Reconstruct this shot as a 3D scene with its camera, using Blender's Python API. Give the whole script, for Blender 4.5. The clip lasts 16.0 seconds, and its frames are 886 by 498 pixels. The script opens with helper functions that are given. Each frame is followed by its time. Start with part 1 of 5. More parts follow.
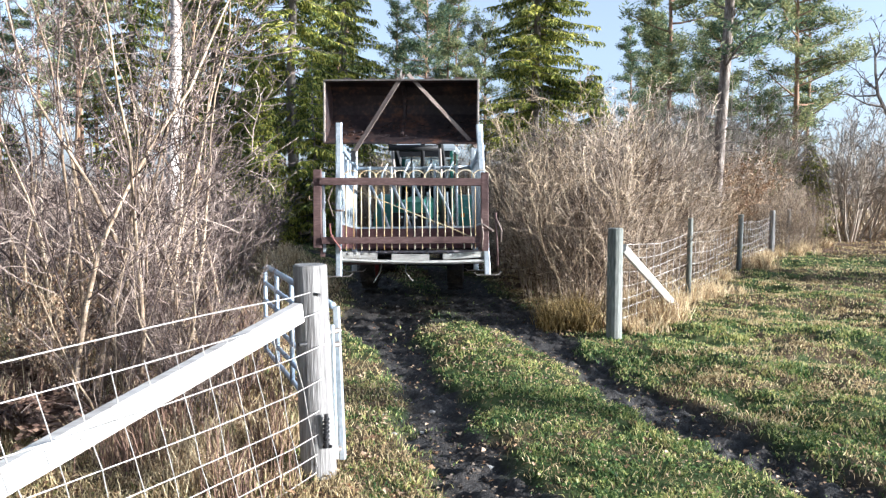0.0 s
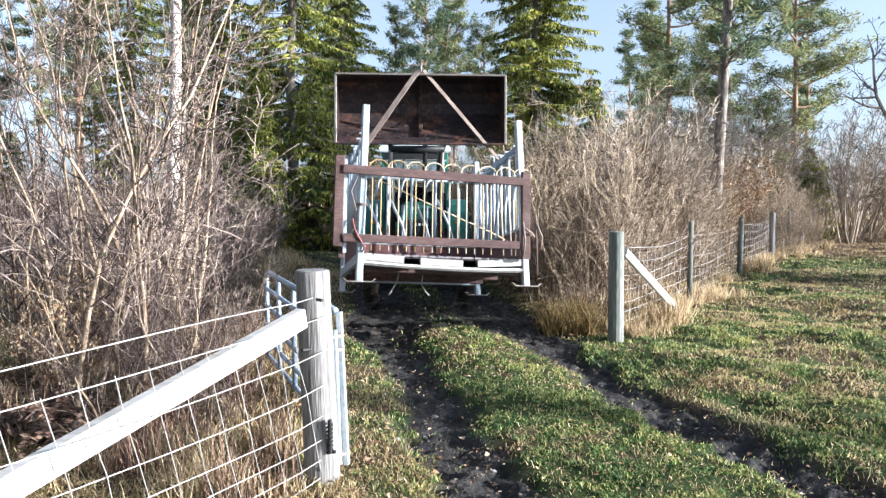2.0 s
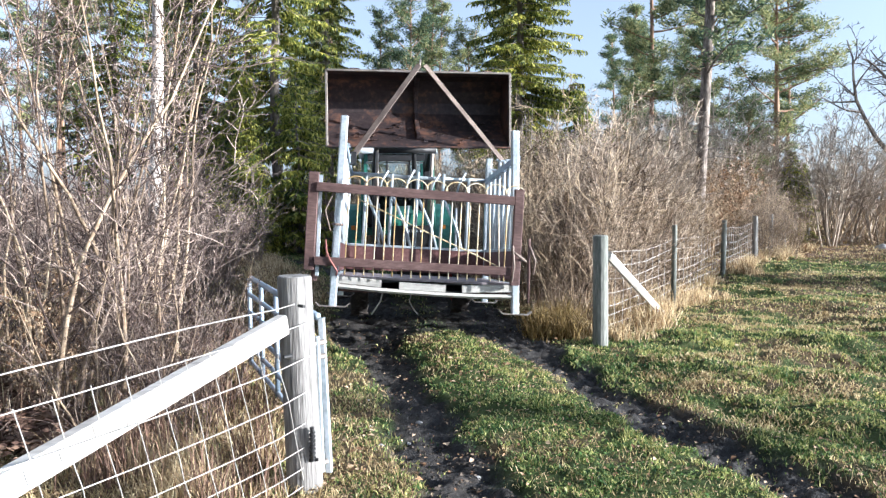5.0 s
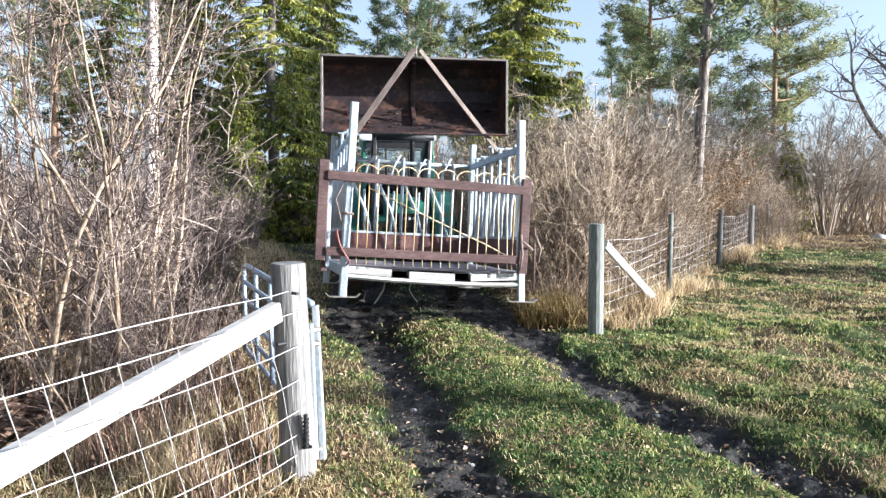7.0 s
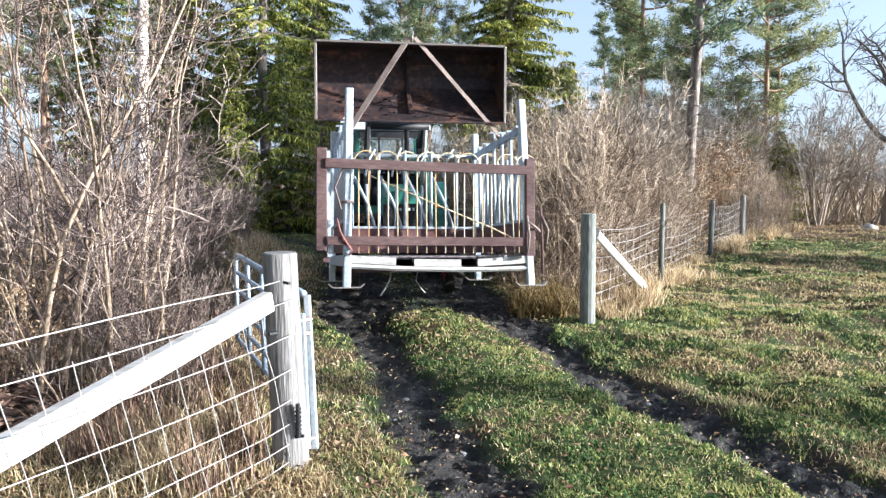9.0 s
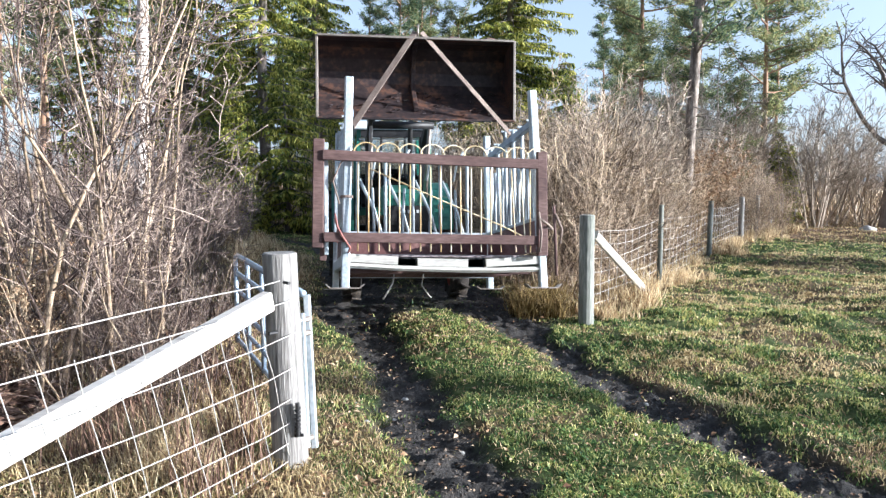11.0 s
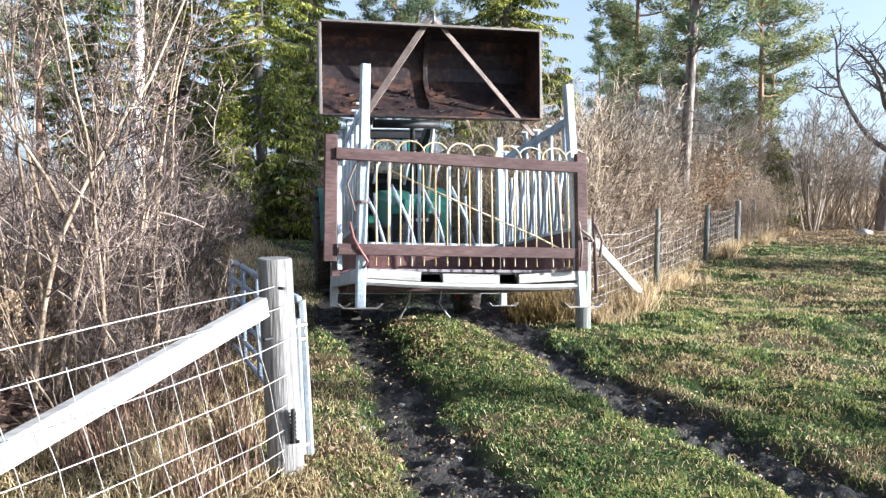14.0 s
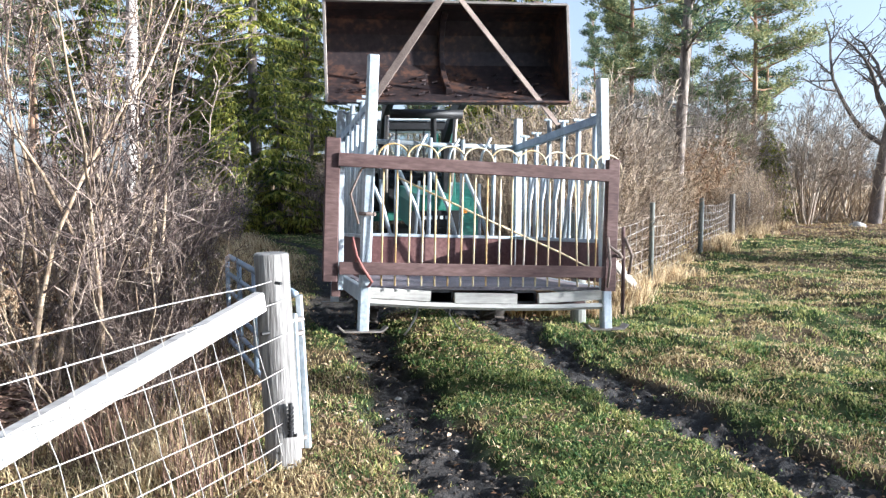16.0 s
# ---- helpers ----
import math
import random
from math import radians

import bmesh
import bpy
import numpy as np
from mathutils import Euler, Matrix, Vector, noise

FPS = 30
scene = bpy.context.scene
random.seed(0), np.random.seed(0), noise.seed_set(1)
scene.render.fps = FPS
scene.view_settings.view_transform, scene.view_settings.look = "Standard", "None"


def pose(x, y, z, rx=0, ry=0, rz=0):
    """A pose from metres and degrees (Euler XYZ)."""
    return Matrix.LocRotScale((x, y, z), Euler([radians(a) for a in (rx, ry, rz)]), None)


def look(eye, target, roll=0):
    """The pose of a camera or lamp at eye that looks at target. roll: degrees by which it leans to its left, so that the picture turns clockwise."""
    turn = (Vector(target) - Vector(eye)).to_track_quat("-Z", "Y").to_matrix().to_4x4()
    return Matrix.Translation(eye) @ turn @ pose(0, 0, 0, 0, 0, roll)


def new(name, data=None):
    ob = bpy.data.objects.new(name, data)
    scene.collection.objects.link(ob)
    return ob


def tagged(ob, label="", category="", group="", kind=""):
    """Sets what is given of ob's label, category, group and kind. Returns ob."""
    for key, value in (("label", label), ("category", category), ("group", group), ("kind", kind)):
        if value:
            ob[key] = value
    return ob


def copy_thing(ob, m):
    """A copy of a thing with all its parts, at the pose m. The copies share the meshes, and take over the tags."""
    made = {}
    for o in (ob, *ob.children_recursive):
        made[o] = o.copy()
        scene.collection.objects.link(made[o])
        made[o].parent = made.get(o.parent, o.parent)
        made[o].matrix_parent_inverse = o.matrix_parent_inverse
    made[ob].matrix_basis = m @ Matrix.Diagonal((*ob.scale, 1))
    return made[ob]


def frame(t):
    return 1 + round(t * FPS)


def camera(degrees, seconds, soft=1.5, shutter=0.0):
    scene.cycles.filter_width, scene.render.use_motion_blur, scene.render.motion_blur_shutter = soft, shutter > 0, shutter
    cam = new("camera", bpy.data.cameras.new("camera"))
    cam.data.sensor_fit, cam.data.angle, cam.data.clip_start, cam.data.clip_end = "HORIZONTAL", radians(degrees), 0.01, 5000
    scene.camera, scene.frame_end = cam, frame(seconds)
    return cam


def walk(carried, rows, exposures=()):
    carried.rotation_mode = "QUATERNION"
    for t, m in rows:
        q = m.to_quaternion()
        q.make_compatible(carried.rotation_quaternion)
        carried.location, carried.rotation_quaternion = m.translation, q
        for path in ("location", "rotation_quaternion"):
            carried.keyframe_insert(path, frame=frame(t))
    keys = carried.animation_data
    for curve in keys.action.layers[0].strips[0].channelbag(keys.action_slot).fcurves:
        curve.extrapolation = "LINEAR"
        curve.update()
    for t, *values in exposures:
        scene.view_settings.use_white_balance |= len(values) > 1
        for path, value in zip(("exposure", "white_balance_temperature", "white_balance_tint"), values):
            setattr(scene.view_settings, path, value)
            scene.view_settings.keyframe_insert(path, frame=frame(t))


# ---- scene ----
cam = camera(63.5, 16.0, soft=1.36)
PATH = [
    (0, (-0.022, -0.032, 1.603), (-0.09, 1.96, 1.442), 0.3),
    (0.5, (-0.028, -0.03, 1.606), (-0.102, 1.963, 1.462), -0.0),
    (1, (-0.037, -0.031, 1.608), (-0.11, 1.961, 1.44), -0.0),
    (1.5, (-0.035, -0.033, 1.606), (-0.107, 1.959, 1.45), -0.3),
    (2, (-0.035, -0.038, 1.603), (-0.103, 1.955, 1.455), -0.1),
    (2.5, (-0.034, -0.045, 1.607), (-0.081, 1.948, 1.443), -0.1),
    (3, (-0.033, -0.043, 1.606), (-0.056, 1.95, 1.439), 0.3),
    (3.5, (-0.026, -0.04, 1.609), (-0.061, 1.954, 1.462), -0.2),
    (4, (-0.027, -0.032, 1.607), (-0.064, 1.963, 1.471), -0.2),
    (6.5, (-0.006, 0.002, 1.607), (-0.017, 1.996, 1.452), -0.3),
    (7, (-0.006, 0.002, 1.605), (-0.026, 1.995, 1.434), -0.0),
    (7.5, (-0.007, 0.006, 1.606), (-0.031, 1.998, 1.431), -0.2),
    (8, (-0.006, 0.013, 1.603), (-0.029, 2.006, 1.439), -0.3),
    (8.5, (-0.003, 0.008, 1.6), (-0.014, 2.0, 1.418), -0.2),
    (9, (0.0, -0.001, 1.599), (0.0, 1.989, 1.402), 0.0),
    (11.5, (0.002, -0.028, 1.597), (0.004, 1.963, 1.406), 0.1),
    (12, (0.007, -0.029, 1.601), (0.008, 1.963, 1.427), -0.4),
    (12.5, (0.009, -0.026, 1.596), (0.009, 1.966, 1.418), -0.0),
    (13, (0.011, -0.021, 1.596), (0.015, 1.97, 1.404), -0.0),
    (13.5, (0.011, -0.018, 1.596), (0.017, 1.973, 1.405), -0.3),
    (14, (0.009, -0.009, 1.596), (0.019, 1.983, 1.415), -0.1),
    (14.5, (0.01, -0.012, 1.597), (0.025, 1.981, 1.422), -0.2),
    (15, (0.014, -0.015, 1.594), (0.032, 1.976, 1.402), -0.3),
    (15.5, (0.01, -0.021, 1.596), (0.03, 1.968, 1.393), -0.2),
    (16, (0.006, -0.034, 1.597), (0.029, 1.956, 1.401), -0.3),
]
walk(cam, [(t, look(eye, target, roll)) for t, eye, target, roll in PATH], [(0, 1.66, 5080, 9), (16, 1.66, 5080, 9)])

# ---- light ----
SUN_EL, SUN_AZ = 13.5, 102.0  # degrees; azimuth from +y towards +x
world = bpy.data.worlds.new("world")
scene.world = world
world.use_nodes = True
wn = world.node_tree.nodes
sky = wn.new("ShaderNodeTexSky")
sky.sky_type = "NISHITA"
sky.sun_disc = False
sky.sun_elevation, sky.sun_rotation = radians(SUN_EL), radians(SUN_AZ)
sky.air_density, sky.dust_density, sky.ozone_density = 1.0, 2.0, 1.0
wn["Background"].inputs["Strength"].default_value = 0.089
pale = wn.new("ShaderNodeHueSaturation")  # thin high haze
pale.inputs["Saturation"].default_value = 0.34
world.node_tree.links.new(sky.outputs[0], pale.inputs["Color"])
world.node_tree.links.new(pale.outputs[0], wn["Background"].inputs[0])
sun_data = bpy.data.lights.new("sun", "SUN")
sun_data.energy, sun_data.angle, sun_data.color = 5.0, radians(0.6), (1.0, 0.85, 0.66)
to_sun = Vector((math.sin(radians(SUN_AZ)) * math.cos(radians(SUN_EL)), math.cos(radians(SUN_AZ)) * math.cos(radians(SUN_EL)), math.sin(radians(SUN_EL))))
sun = new("sun", sun_data)
sun.matrix_world = look(to_sun * 60, (0, 0, 0))


# ---- materials ----
def material(name, stops, rough=0.8, metal=0.0, scale=6.0, fine=60.0, bump=0.3, stretch=(1, 1, 1), island=0.0, random_object=0.0, spec=0.3, translucent=0.0):
    """Noise of two scales runs over the colour stops; island and random_object shift it from piece to piece."""
    m = bpy.data.materials.new(name)
    m.use_nodes = True
    nt = m.node_tree
    n, li = nt.nodes, nt.links.new
    bs = n["Principled BSDF"]
    bs.inputs["Roughness"].default_value, bs.inputs["Metallic"].default_value = rough, metal
    bs.inputs["Specular IOR Level"].default_value = spec
    co = n.new("ShaderNodeTexCoord")
    mp = n.new("ShaderNodeMapping")
    mp.inputs["Scale"].default_value = stretch
    li(co.outputs["Object"], mp.inputs[0])
    big, small = n.new("ShaderNodeTexNoise"), n.new("ShaderNodeTexNoise")
    for t, s in ((big, scale), (small, fine)):
        t.inputs["Scale"].default_value = s
        t.inputs["Detail"].default_value = 4
        li(mp.outputs[0], t.inputs["Vector"])
    mix = n.new("ShaderNodeMath")
    mix.operation = "MULTIPLY_ADD"
    mix.inputs[1].default_value = 0.45
    half = n.new("ShaderNodeMath")
    half.operation = "MULTIPLY"
    half.inputs[1].default_value = 0.55
    li(big.outputs[0], half.inputs[0])
    li(small.outputs[0], mix.inputs[0])
    li(half.outputs[0], mix.inputs[2])
    value = mix.outputs[0]
    for amount, source in ((island, "geo"), (random_object, "ob")):
        if amount:
            g = n.new("ShaderNodeNewGeometry") if source == "geo" else n.new("ShaderNodeObjectInfo")
            out = g.outputs["Random Per Island"] if source == "geo" else g.outputs["Random"]
            a = n.new("ShaderNodeMath")
            a.operation = "MULTIPLY_ADD"
            a.inputs[1].default_value = amount
            li(out, a.inputs[0])
            li(value, a.inputs[2])
            s = n.new("ShaderNodeMath")
            s.operation = "SUBTRACT"
            s.inputs[1].default_value = amount / 2
            li(a.outputs[0], s.inputs[0])
            value = s.outputs[0]
    ramp = n.new("ShaderNodeValToRGB")
    e = ramp.color_ramp.elements
    while len(e) < len(stops):
        e.new(0.5)
    for i, c in enumerate(stops):
        e[i].position = 0.3 + 0.4 * i / max(1, len(stops) - 1)
        e[i].color = (*c, 1)
    li(value, ramp.inputs[0])
    li(ramp.outputs[0], bs.inputs["Base Color"])
    if bump:
        b = n.new("ShaderNodeBump")
        b.inputs["Strength"].default_value = bump
        b.inputs["Distance"].default_value = 0.01
        li(mix.outputs[0], b.inputs["Height"])
        li(b.outputs[0], bs.inputs["Normal"])
    if translucent:
        tr, ms = n.new("ShaderNodeBsdfTranslucent"), n.new("ShaderNodeMixShader")
        ms.inputs[0].default_value = translucent
        li(ramp.outputs[0], tr.inputs[0])
        li(bs.outputs[0], ms.inputs[1])
        li(tr.outputs[0], ms.inputs[2])
        li(ms.outputs[0], n["Material Output"].inputs["Surface"])
    return m


M_POST = material("weathered_post", [(0.07, 0.065, 0.06), (0.22, 0.21, 0.2), (0.36, 0.35, 0.33)], 0.85, 0, 26, 110, 0.9, (1, 1, 0.07))
M_POST_GREEN = material("algae_post", [(0.06, 0.065, 0.057), (0.17, 0.18, 0.16), (0.3, 0.3, 0.275)], 0.9, 0, 5, 60, 0.5, (1, 1, 0.15))
M_BRACE = material("pale_timber", [(0.34, 0.31, 0.28), (0.55, 0.52, 0.48), (0.7, 0.68, 0.64)], 0.75, 0, 3, 40, 0.35, (0.15, 1, 1))
M_GALV = material("galvanised_steel", [(0.28, 0.33, 0.37), (0.45, 0.5, 0.54), (0.6, 0.63, 0.66)], 0.5, 0.35, 5, 40, 0.12)
M_GALV_BLUE = material("weathered_gate_tube", [(0.22, 0.28, 0.36), (0.33, 0.4, 0.49), (0.46, 0.52, 0.6)], 0.5, 0.4, 6, 50, 0.15)
M_WIRE = material("fence_wire", [(0.42, 0.4, 0.38), (0.6, 0.58, 0.55), (0.7, 0.68, 0.65)], 0.45, 0.5, 3, 30, 0)
M_BROWN = material("brown_timber", [(0.042, 0.024, 0.023), (0.095, 0.057, 0.052), (0.17, 0.113, 0.102)], 0.75, 0, 4, 60, 0.5, (0.25, 1, 1))
M_PANEL = material("film_faced_plywood", [(0.06, 0.027, 0.028), (0.11, 0.052, 0.05), (0.2, 0.115, 0.105)], 0.5, 0, 3, 30, 0.2)
M_DECK = material("worn_deck", [(0.15, 0.135, 0.145), (0.27, 0.24, 0.255), (0.4, 0.36, 0.37)], 0.7, 0, 3, 40, 0.4)
M_GREYWOOD = material("bleached_plank", [(0.26, 0.25, 0.235), (0.43, 0.42, 0.39), (0.57, 0.56, 0.52)], 0.8, 0, 5, 60, 0.4, (0.2, 1, 1))
M_YELLOW = material("faded_yellow_bar", [(0.46, 0.31, 0.13), (0.6, 0.49, 0.3), (0.68, 0.63, 0.52)], 0.6, 0.0, 9, 60, 0.2, random_object=0.35)
M_STRAP = material("dirty_webbing", [(0.1, 0.075, 0.065), (0.21, 0.165, 0.14), (0.36, 0.3, 0.25)], 0.9, 0, 5, 120, 0.4)
M_ROPE = material("orange_rope", [(0.22, 0.085, 0.075), (0.36, 0.17, 0.145)], 0.8, 0, 20, 90, 0.3)
M_RUST = material("rusty_bucket_steel", [(0.017, 0.014, 0.017), (0.048, 0.036, 0.037), (0.21, 0.105, 0.065)], 0.5, 0.25, 3.2, 18, 0.6)
M_EDGE = material("worn_steel_edge", [(0.2, 0.17, 0.15), (0.38, 0.34, 0.3)], 0.45, 0.6, 8, 60, 0.2)
M_GREEN = material("faded_green_paint", [(0.025, 0.12, 0.09), (0.04, 0.18, 0.135), (0.09, 0.26, 0.2)], 0.4, 0, 3, 30, 0.1, spec=0.5)
M_BLACK = material("black_paint", [(0.012, 0.012, 0.013), (0.03, 0.03, 0.032)], 0.5, 0, 5, 40, 0.1)
M_TYRE = material("muddy_tyre", [(0.015, 0.014, 0.013), (0.035, 0.03, 0.027), (0.1, 0.08, 0.06)], 0.9, 0, 6, 40, 0.5)
M_RED = material("red_rim_paint", [(0.2, 0.03, 0.025), (0.36, 0.06, 0.045)], 0.5, 0, 6, 40, 0.15)
M_CABWHITE = material("cab_paint", [(0.5, 0.55, 0.57), (0.68, 0.72, 0.74)], 0.45, 0, 4, 40, 0.1)
M_LAMP = material("amber_plastic", [(0.6, 0.2, 0.03), (0.75, 0.3, 0.05)], 0.3, 0, 5, 40, 0)

M_GLASS = bpy.data.materials.new("cab_glass")
M_GLASS.use_nodes = True
g = M_GLASS.node_tree.nodes["Principled BSDF"]
g.inputs["Base Color"].default_value = (0.8, 0.88, 0.92, 1)
g.inputs["Transmission Weight"].default_value = 1.0
g.inputs["Roughness"].default_value = 0.03
g.inputs["IOR"].default_value = 1.15


# ---- mesh helpers ----
class Geo:
    """Collects vertices and faces for one mesh."""

    def __init__(self):
        self.v, self.f = [], []

    def add(self, verts, faces):
        k = len(self.v)
        self.v += [tuple(p) for p in verts]
        self.f += [tuple(i + k for i in q) for q in faces]
        return self

    def prism(self, p0, p1, w, h, up=(0, 0, 1), bevel=0.12, w1=None, h1=None):
        """A beam from p0 to p1 with chamfered long edges."""
        p0, p1 = Vector(p0), Vector(p1)
        d = (p1 - p0).normalized()
        s = d.cross(Vector(up))
        s = s.normalized() if s.length > 1e-4 else Vector((1, 0, 0))
        u = s.cross(d)
        b = bevel * min(w, h)
        ring = lambda w, h: [(w / 2 - b, h / 2), (w / 2, h / 2 - b), (w / 2, b - h / 2), (w / 2 - b, -h / 2), (b - w / 2, -h / 2), (-w / 2, b - h / 2), (-w / 2, h / 2 - b), (b - w / 2, h / 2)]
        vs = [p0 + s * x + u * z for x, z in ring(w, h)] + [p1 + s * x + u * z for x, z in ring(w1 or w, h1 or h)]
        fs = [(i, i + 8, (i + 1) % 8 + 8, (i + 1) % 8) for i in range(8)] + [tuple(range(8)), tuple(range(15, 7, -1))]
        return self.add(vs, fs)

    def tube(self, pts, radii, sides=8, caps=True):
        pts = [Vector(p) for p in pts]
        n = len(pts)
        if not hasattr(radii, "__len__"):
            radii = [radii] * n
        vs, fs = [], []
        ref = Vector((0.31, 0.87, 0.12))
        for i, p in enumerate(pts):
            d = (pts[min(i + 1, n - 1)] - pts[max(i - 1, 0)]).normalized()
            s = d.cross(ref)
            if s.length < 0.1:
                s = d.cross(Vector((1, 0, 0.2)))
            s.normalize()
            u = d.cross(s)
            ref = -u if u.dot(ref) < 0 else u
            s = d.cross(ref).normalized()
            for k in range(sides):
                a = 2 * math.pi * k / sides
                vs.append(p + (s * math.cos(a) + ref * math.sin(a)) * radii[i])
        for i in range(n - 1):
            for k in range(sides):
                a, b = i * sides + k, i * sides + (k + 1) % sides
                fs.append((a, b, b + sides, a + sides))
        if caps:
            fs += [tuple(range(sides - 1, -1, -1)), tuple(range((n - 1) * sides, n * sides))]
        return self.add(vs, fs)

    def disc_ring(self, c, axis, profile, sides=28):
        """A lathe round axis through c; profile: (distance along the axis, radius)."""
        c, axis = Vector(c), Vector(axis).normalized()
        s = axis.orthogonal().normalized()
        u = axis.cross(s)
        vs, fs = [], []
        for a, r in profile:
            for k in range(sides):
                w = 2 * math.pi * k / sides
                vs.append(c + axis * a + (s * math.cos(w) + u * math.sin(w)) * r)
        for i in range(len(profile) - 1):
            for k in range(sides):
                a, b = i * sides + k, i * sides + (k + 1) % sides
                fs.append((a, b, b + sides, a + sides))
        return self.add(vs, fs)


def part(name, geo, mat, parent=None, label="", smooth=False):
    me = bpy.data.meshes.new(name)
    me.from_pydata(geo.v, [], geo.f)
    if mat:
        me.materials.append(mat)
    if smooth:
        me.polygons.foreach_set("use_smooth", [True] * len(me.polygons))
    me.update()
    ob = new(name, me)
    ob.parent = parent
    if label:
        ob["label"] = label
    return ob


def thing(name, label, category, group="", m=None, kind=""):
    ob = tagged(new(name), label, category, group, kind)
    ob.empty_display_size = 0.1
    if m is not None:
        ob.matrix_basis = m
    return ob


def fast_mesh(name, verts, faces, mat, parent=None, label="", smooth=False):
    """A mesh from numpy arrays; faces are all triangles or all quads."""
    me = bpy.data.meshes.new(name)
    verts, faces = np.asarray(verts, np.float32), np.asarray(faces, np.int32)
    k = faces.shape[1]
    me.vertices.add(len(verts))
    me.vertices.foreach_set("co", verts.ravel())
    me.loops.add(faces.size)
    me.loops.foreach_set("vertex_index", faces.ravel())
    me.polygons.add(len(faces))
    me.polygons.foreach_set("loop_start", np.arange(0, faces.size, k, dtype=np.int32))
    me.polygons.foreach_set("use_smooth", np.full(len(faces), smooth))
    me.update(calc_edges=True)
    if mat:
        me.materials.append(mat)
    ob = new(name, me)
    ob.parent = parent
    if label:
        ob["label"] = label
    return ob


# ---- ground ----
LEFT_RUT = ([-40, 0, 1.5, 3.45, 5.3, 8.2, 11.4, 15, 18, 22, 30], [5, 1.1, 0.7, 0.18, -0.27, -0.98, -1.42, -2.2, -3.6, -6.2, -12])
RIGHT_RUT = ([-40, 0, 2, 3.82, 5.3, 7.57, 9.5, 11.4, 15, 18, 22, 30], [8, 3.4, 2.75, 2.05, 1.46, 0.85, 0.38, 0.05, -0.75, -2.1, -4.6, -10.5])


def wobble(x, y, s, seed):
    """Smooth value noise in -1..1 on arrays."""
    xi, yi = np.floor(x / s), np.floor(y / s)
    fx, fy = x / s - xi, y / s - yi
    fx, fy = fx * fx * (3 - 2 * fx), fy * fy * (3 - 2 * fy)
    h = lambda a, b: (np.modf(np.abs(np.sin(a * 127.1 + b * 311.7 + seed * 74.7) * 43758.5453))[0]) * 2 - 1
    return (h(xi, yi) * (1 - fx) + h(xi + 1, yi) * fx) * (1 - fy) + (h(xi, yi + 1) * (1 - fx) + h(xi + 1, yi + 1) * fx) * fy


def rut_mask(x, y):
    out = np.zeros_like(x)
    for (ys, xs), wide in ((LEFT_RUT, 0.25), (RIGHT_RUT, 0.25)):
        d = np.abs(x - np.interp(y, ys, xs) + 0.09 * wobble(x, y, 0.6, 3) + 0.08 * wobble(x, y, 0.19, 4) + 0.05 * wobble(x, y, 0.07, 7))
        w = wide - 0.03 + 0.06 * np.clip((6 - y) / 3, 0, 1) + 0.24 * np.clip((y - 7.4) / 1.2, 0, 1) * np.clip((15 - y) / 3, 0, 1) - 0.1 * np.clip((y - 14) / 6, 0, 1)
        out = np.maximum(out, np.clip((w + 0.1 - d) / 0.14, 0, 1))
    # mud cover across the lane's middle from y 8 to 13
    mid_mud = np.clip((y - 7.9 + 0.5 * wobble(x, y, 0.5, 51)) / 0.7, 0, 0.8) * np.clip((13 - y) / 2, 0, 1) * np.clip((1.0 - np.abs(lane_offset(x, y))) / 0.2, 0, 1)
    patch = np.clip(1.5 - np.hypot((x - 0.95) / 0.42, (y - 8.0) / 0.5) + 0.5 * wobble(x, y, 0.3, 52), 0, 1)
    return np.maximum.reduce([out, mid_mud, patch])


def lane_offset(x, y):
    """Distance from the middle of the lane."""
    return x - (np.interp(y, *LEFT_RUT) + np.interp(y, *RIGHT_RUT)) / 2


FENCE_X = ([-20, 7.95, 10.5, 14.5, 18.5, 23, 60], [-9, 1.62, 3.22, 5.44, 7.78, 10.9, 36])


def ground_z(x, y):
    r = rut_mask(x, y)
    z = 0.03 * wobble(x, y, 1.3, 1) + 0.015 * wobble(x, y, 0.4, 2) + 0.008 * wobble(x, y, 0.12, 5)
    field = np.clip((x - np.interp(y, *RIGHT_RUT) - 0.35) / 0.4, 0, 1) * np.clip((28 - y) / 4, 0, 1)
    z += field * (0.055 * wobble(x * 0.6, y, 0.42, 31) + 0.06 * wobble(x * 0.55, y, 0.9, 32) + 0.025 * wobble(x, y, 0.2, 33))
    z -= 0.06 * r
    lug = np.minimum(np.abs(x - np.interp(y, *LEFT_RUT)), np.abs(x - np.interp(y, *RIGHT_RUT)))
    z += r * (0.036 * wobble(x, y, 0.09, 8) + 0.022 * wobble(x, y, 0.23, 18) + 0.022 * np.sin(y * 36 + lug * 22 + 2.5 * wobble(x, y, 0.3, 9)))
    z += 0.07 * np.exp(-((lane_offset(x, y) / 0.5) ** 2)) * np.exp(-(((y - 7.2) / 1.6) ** 2))
    far = np.clip((np.hypot(x, y) - 30) / 60, 0, 1)
    return z + far * (0.8 * wobble(x, y, 23, 6))


def axis_points(lo, a, b, hi, step):
    """Fine steps between a and b, growing outside."""
    out, s, p = list(np.arange(a, b, step)), step, b
    while p < hi:
        out.append(p)
        s *= 1.16
        p += s
    out.append(hi)
    s, p, left = step, a, []
    while p > lo:
        s *= 1.16
        p -= s
        left.append(max(p, lo))
    return np.array(left[::-1] + out)


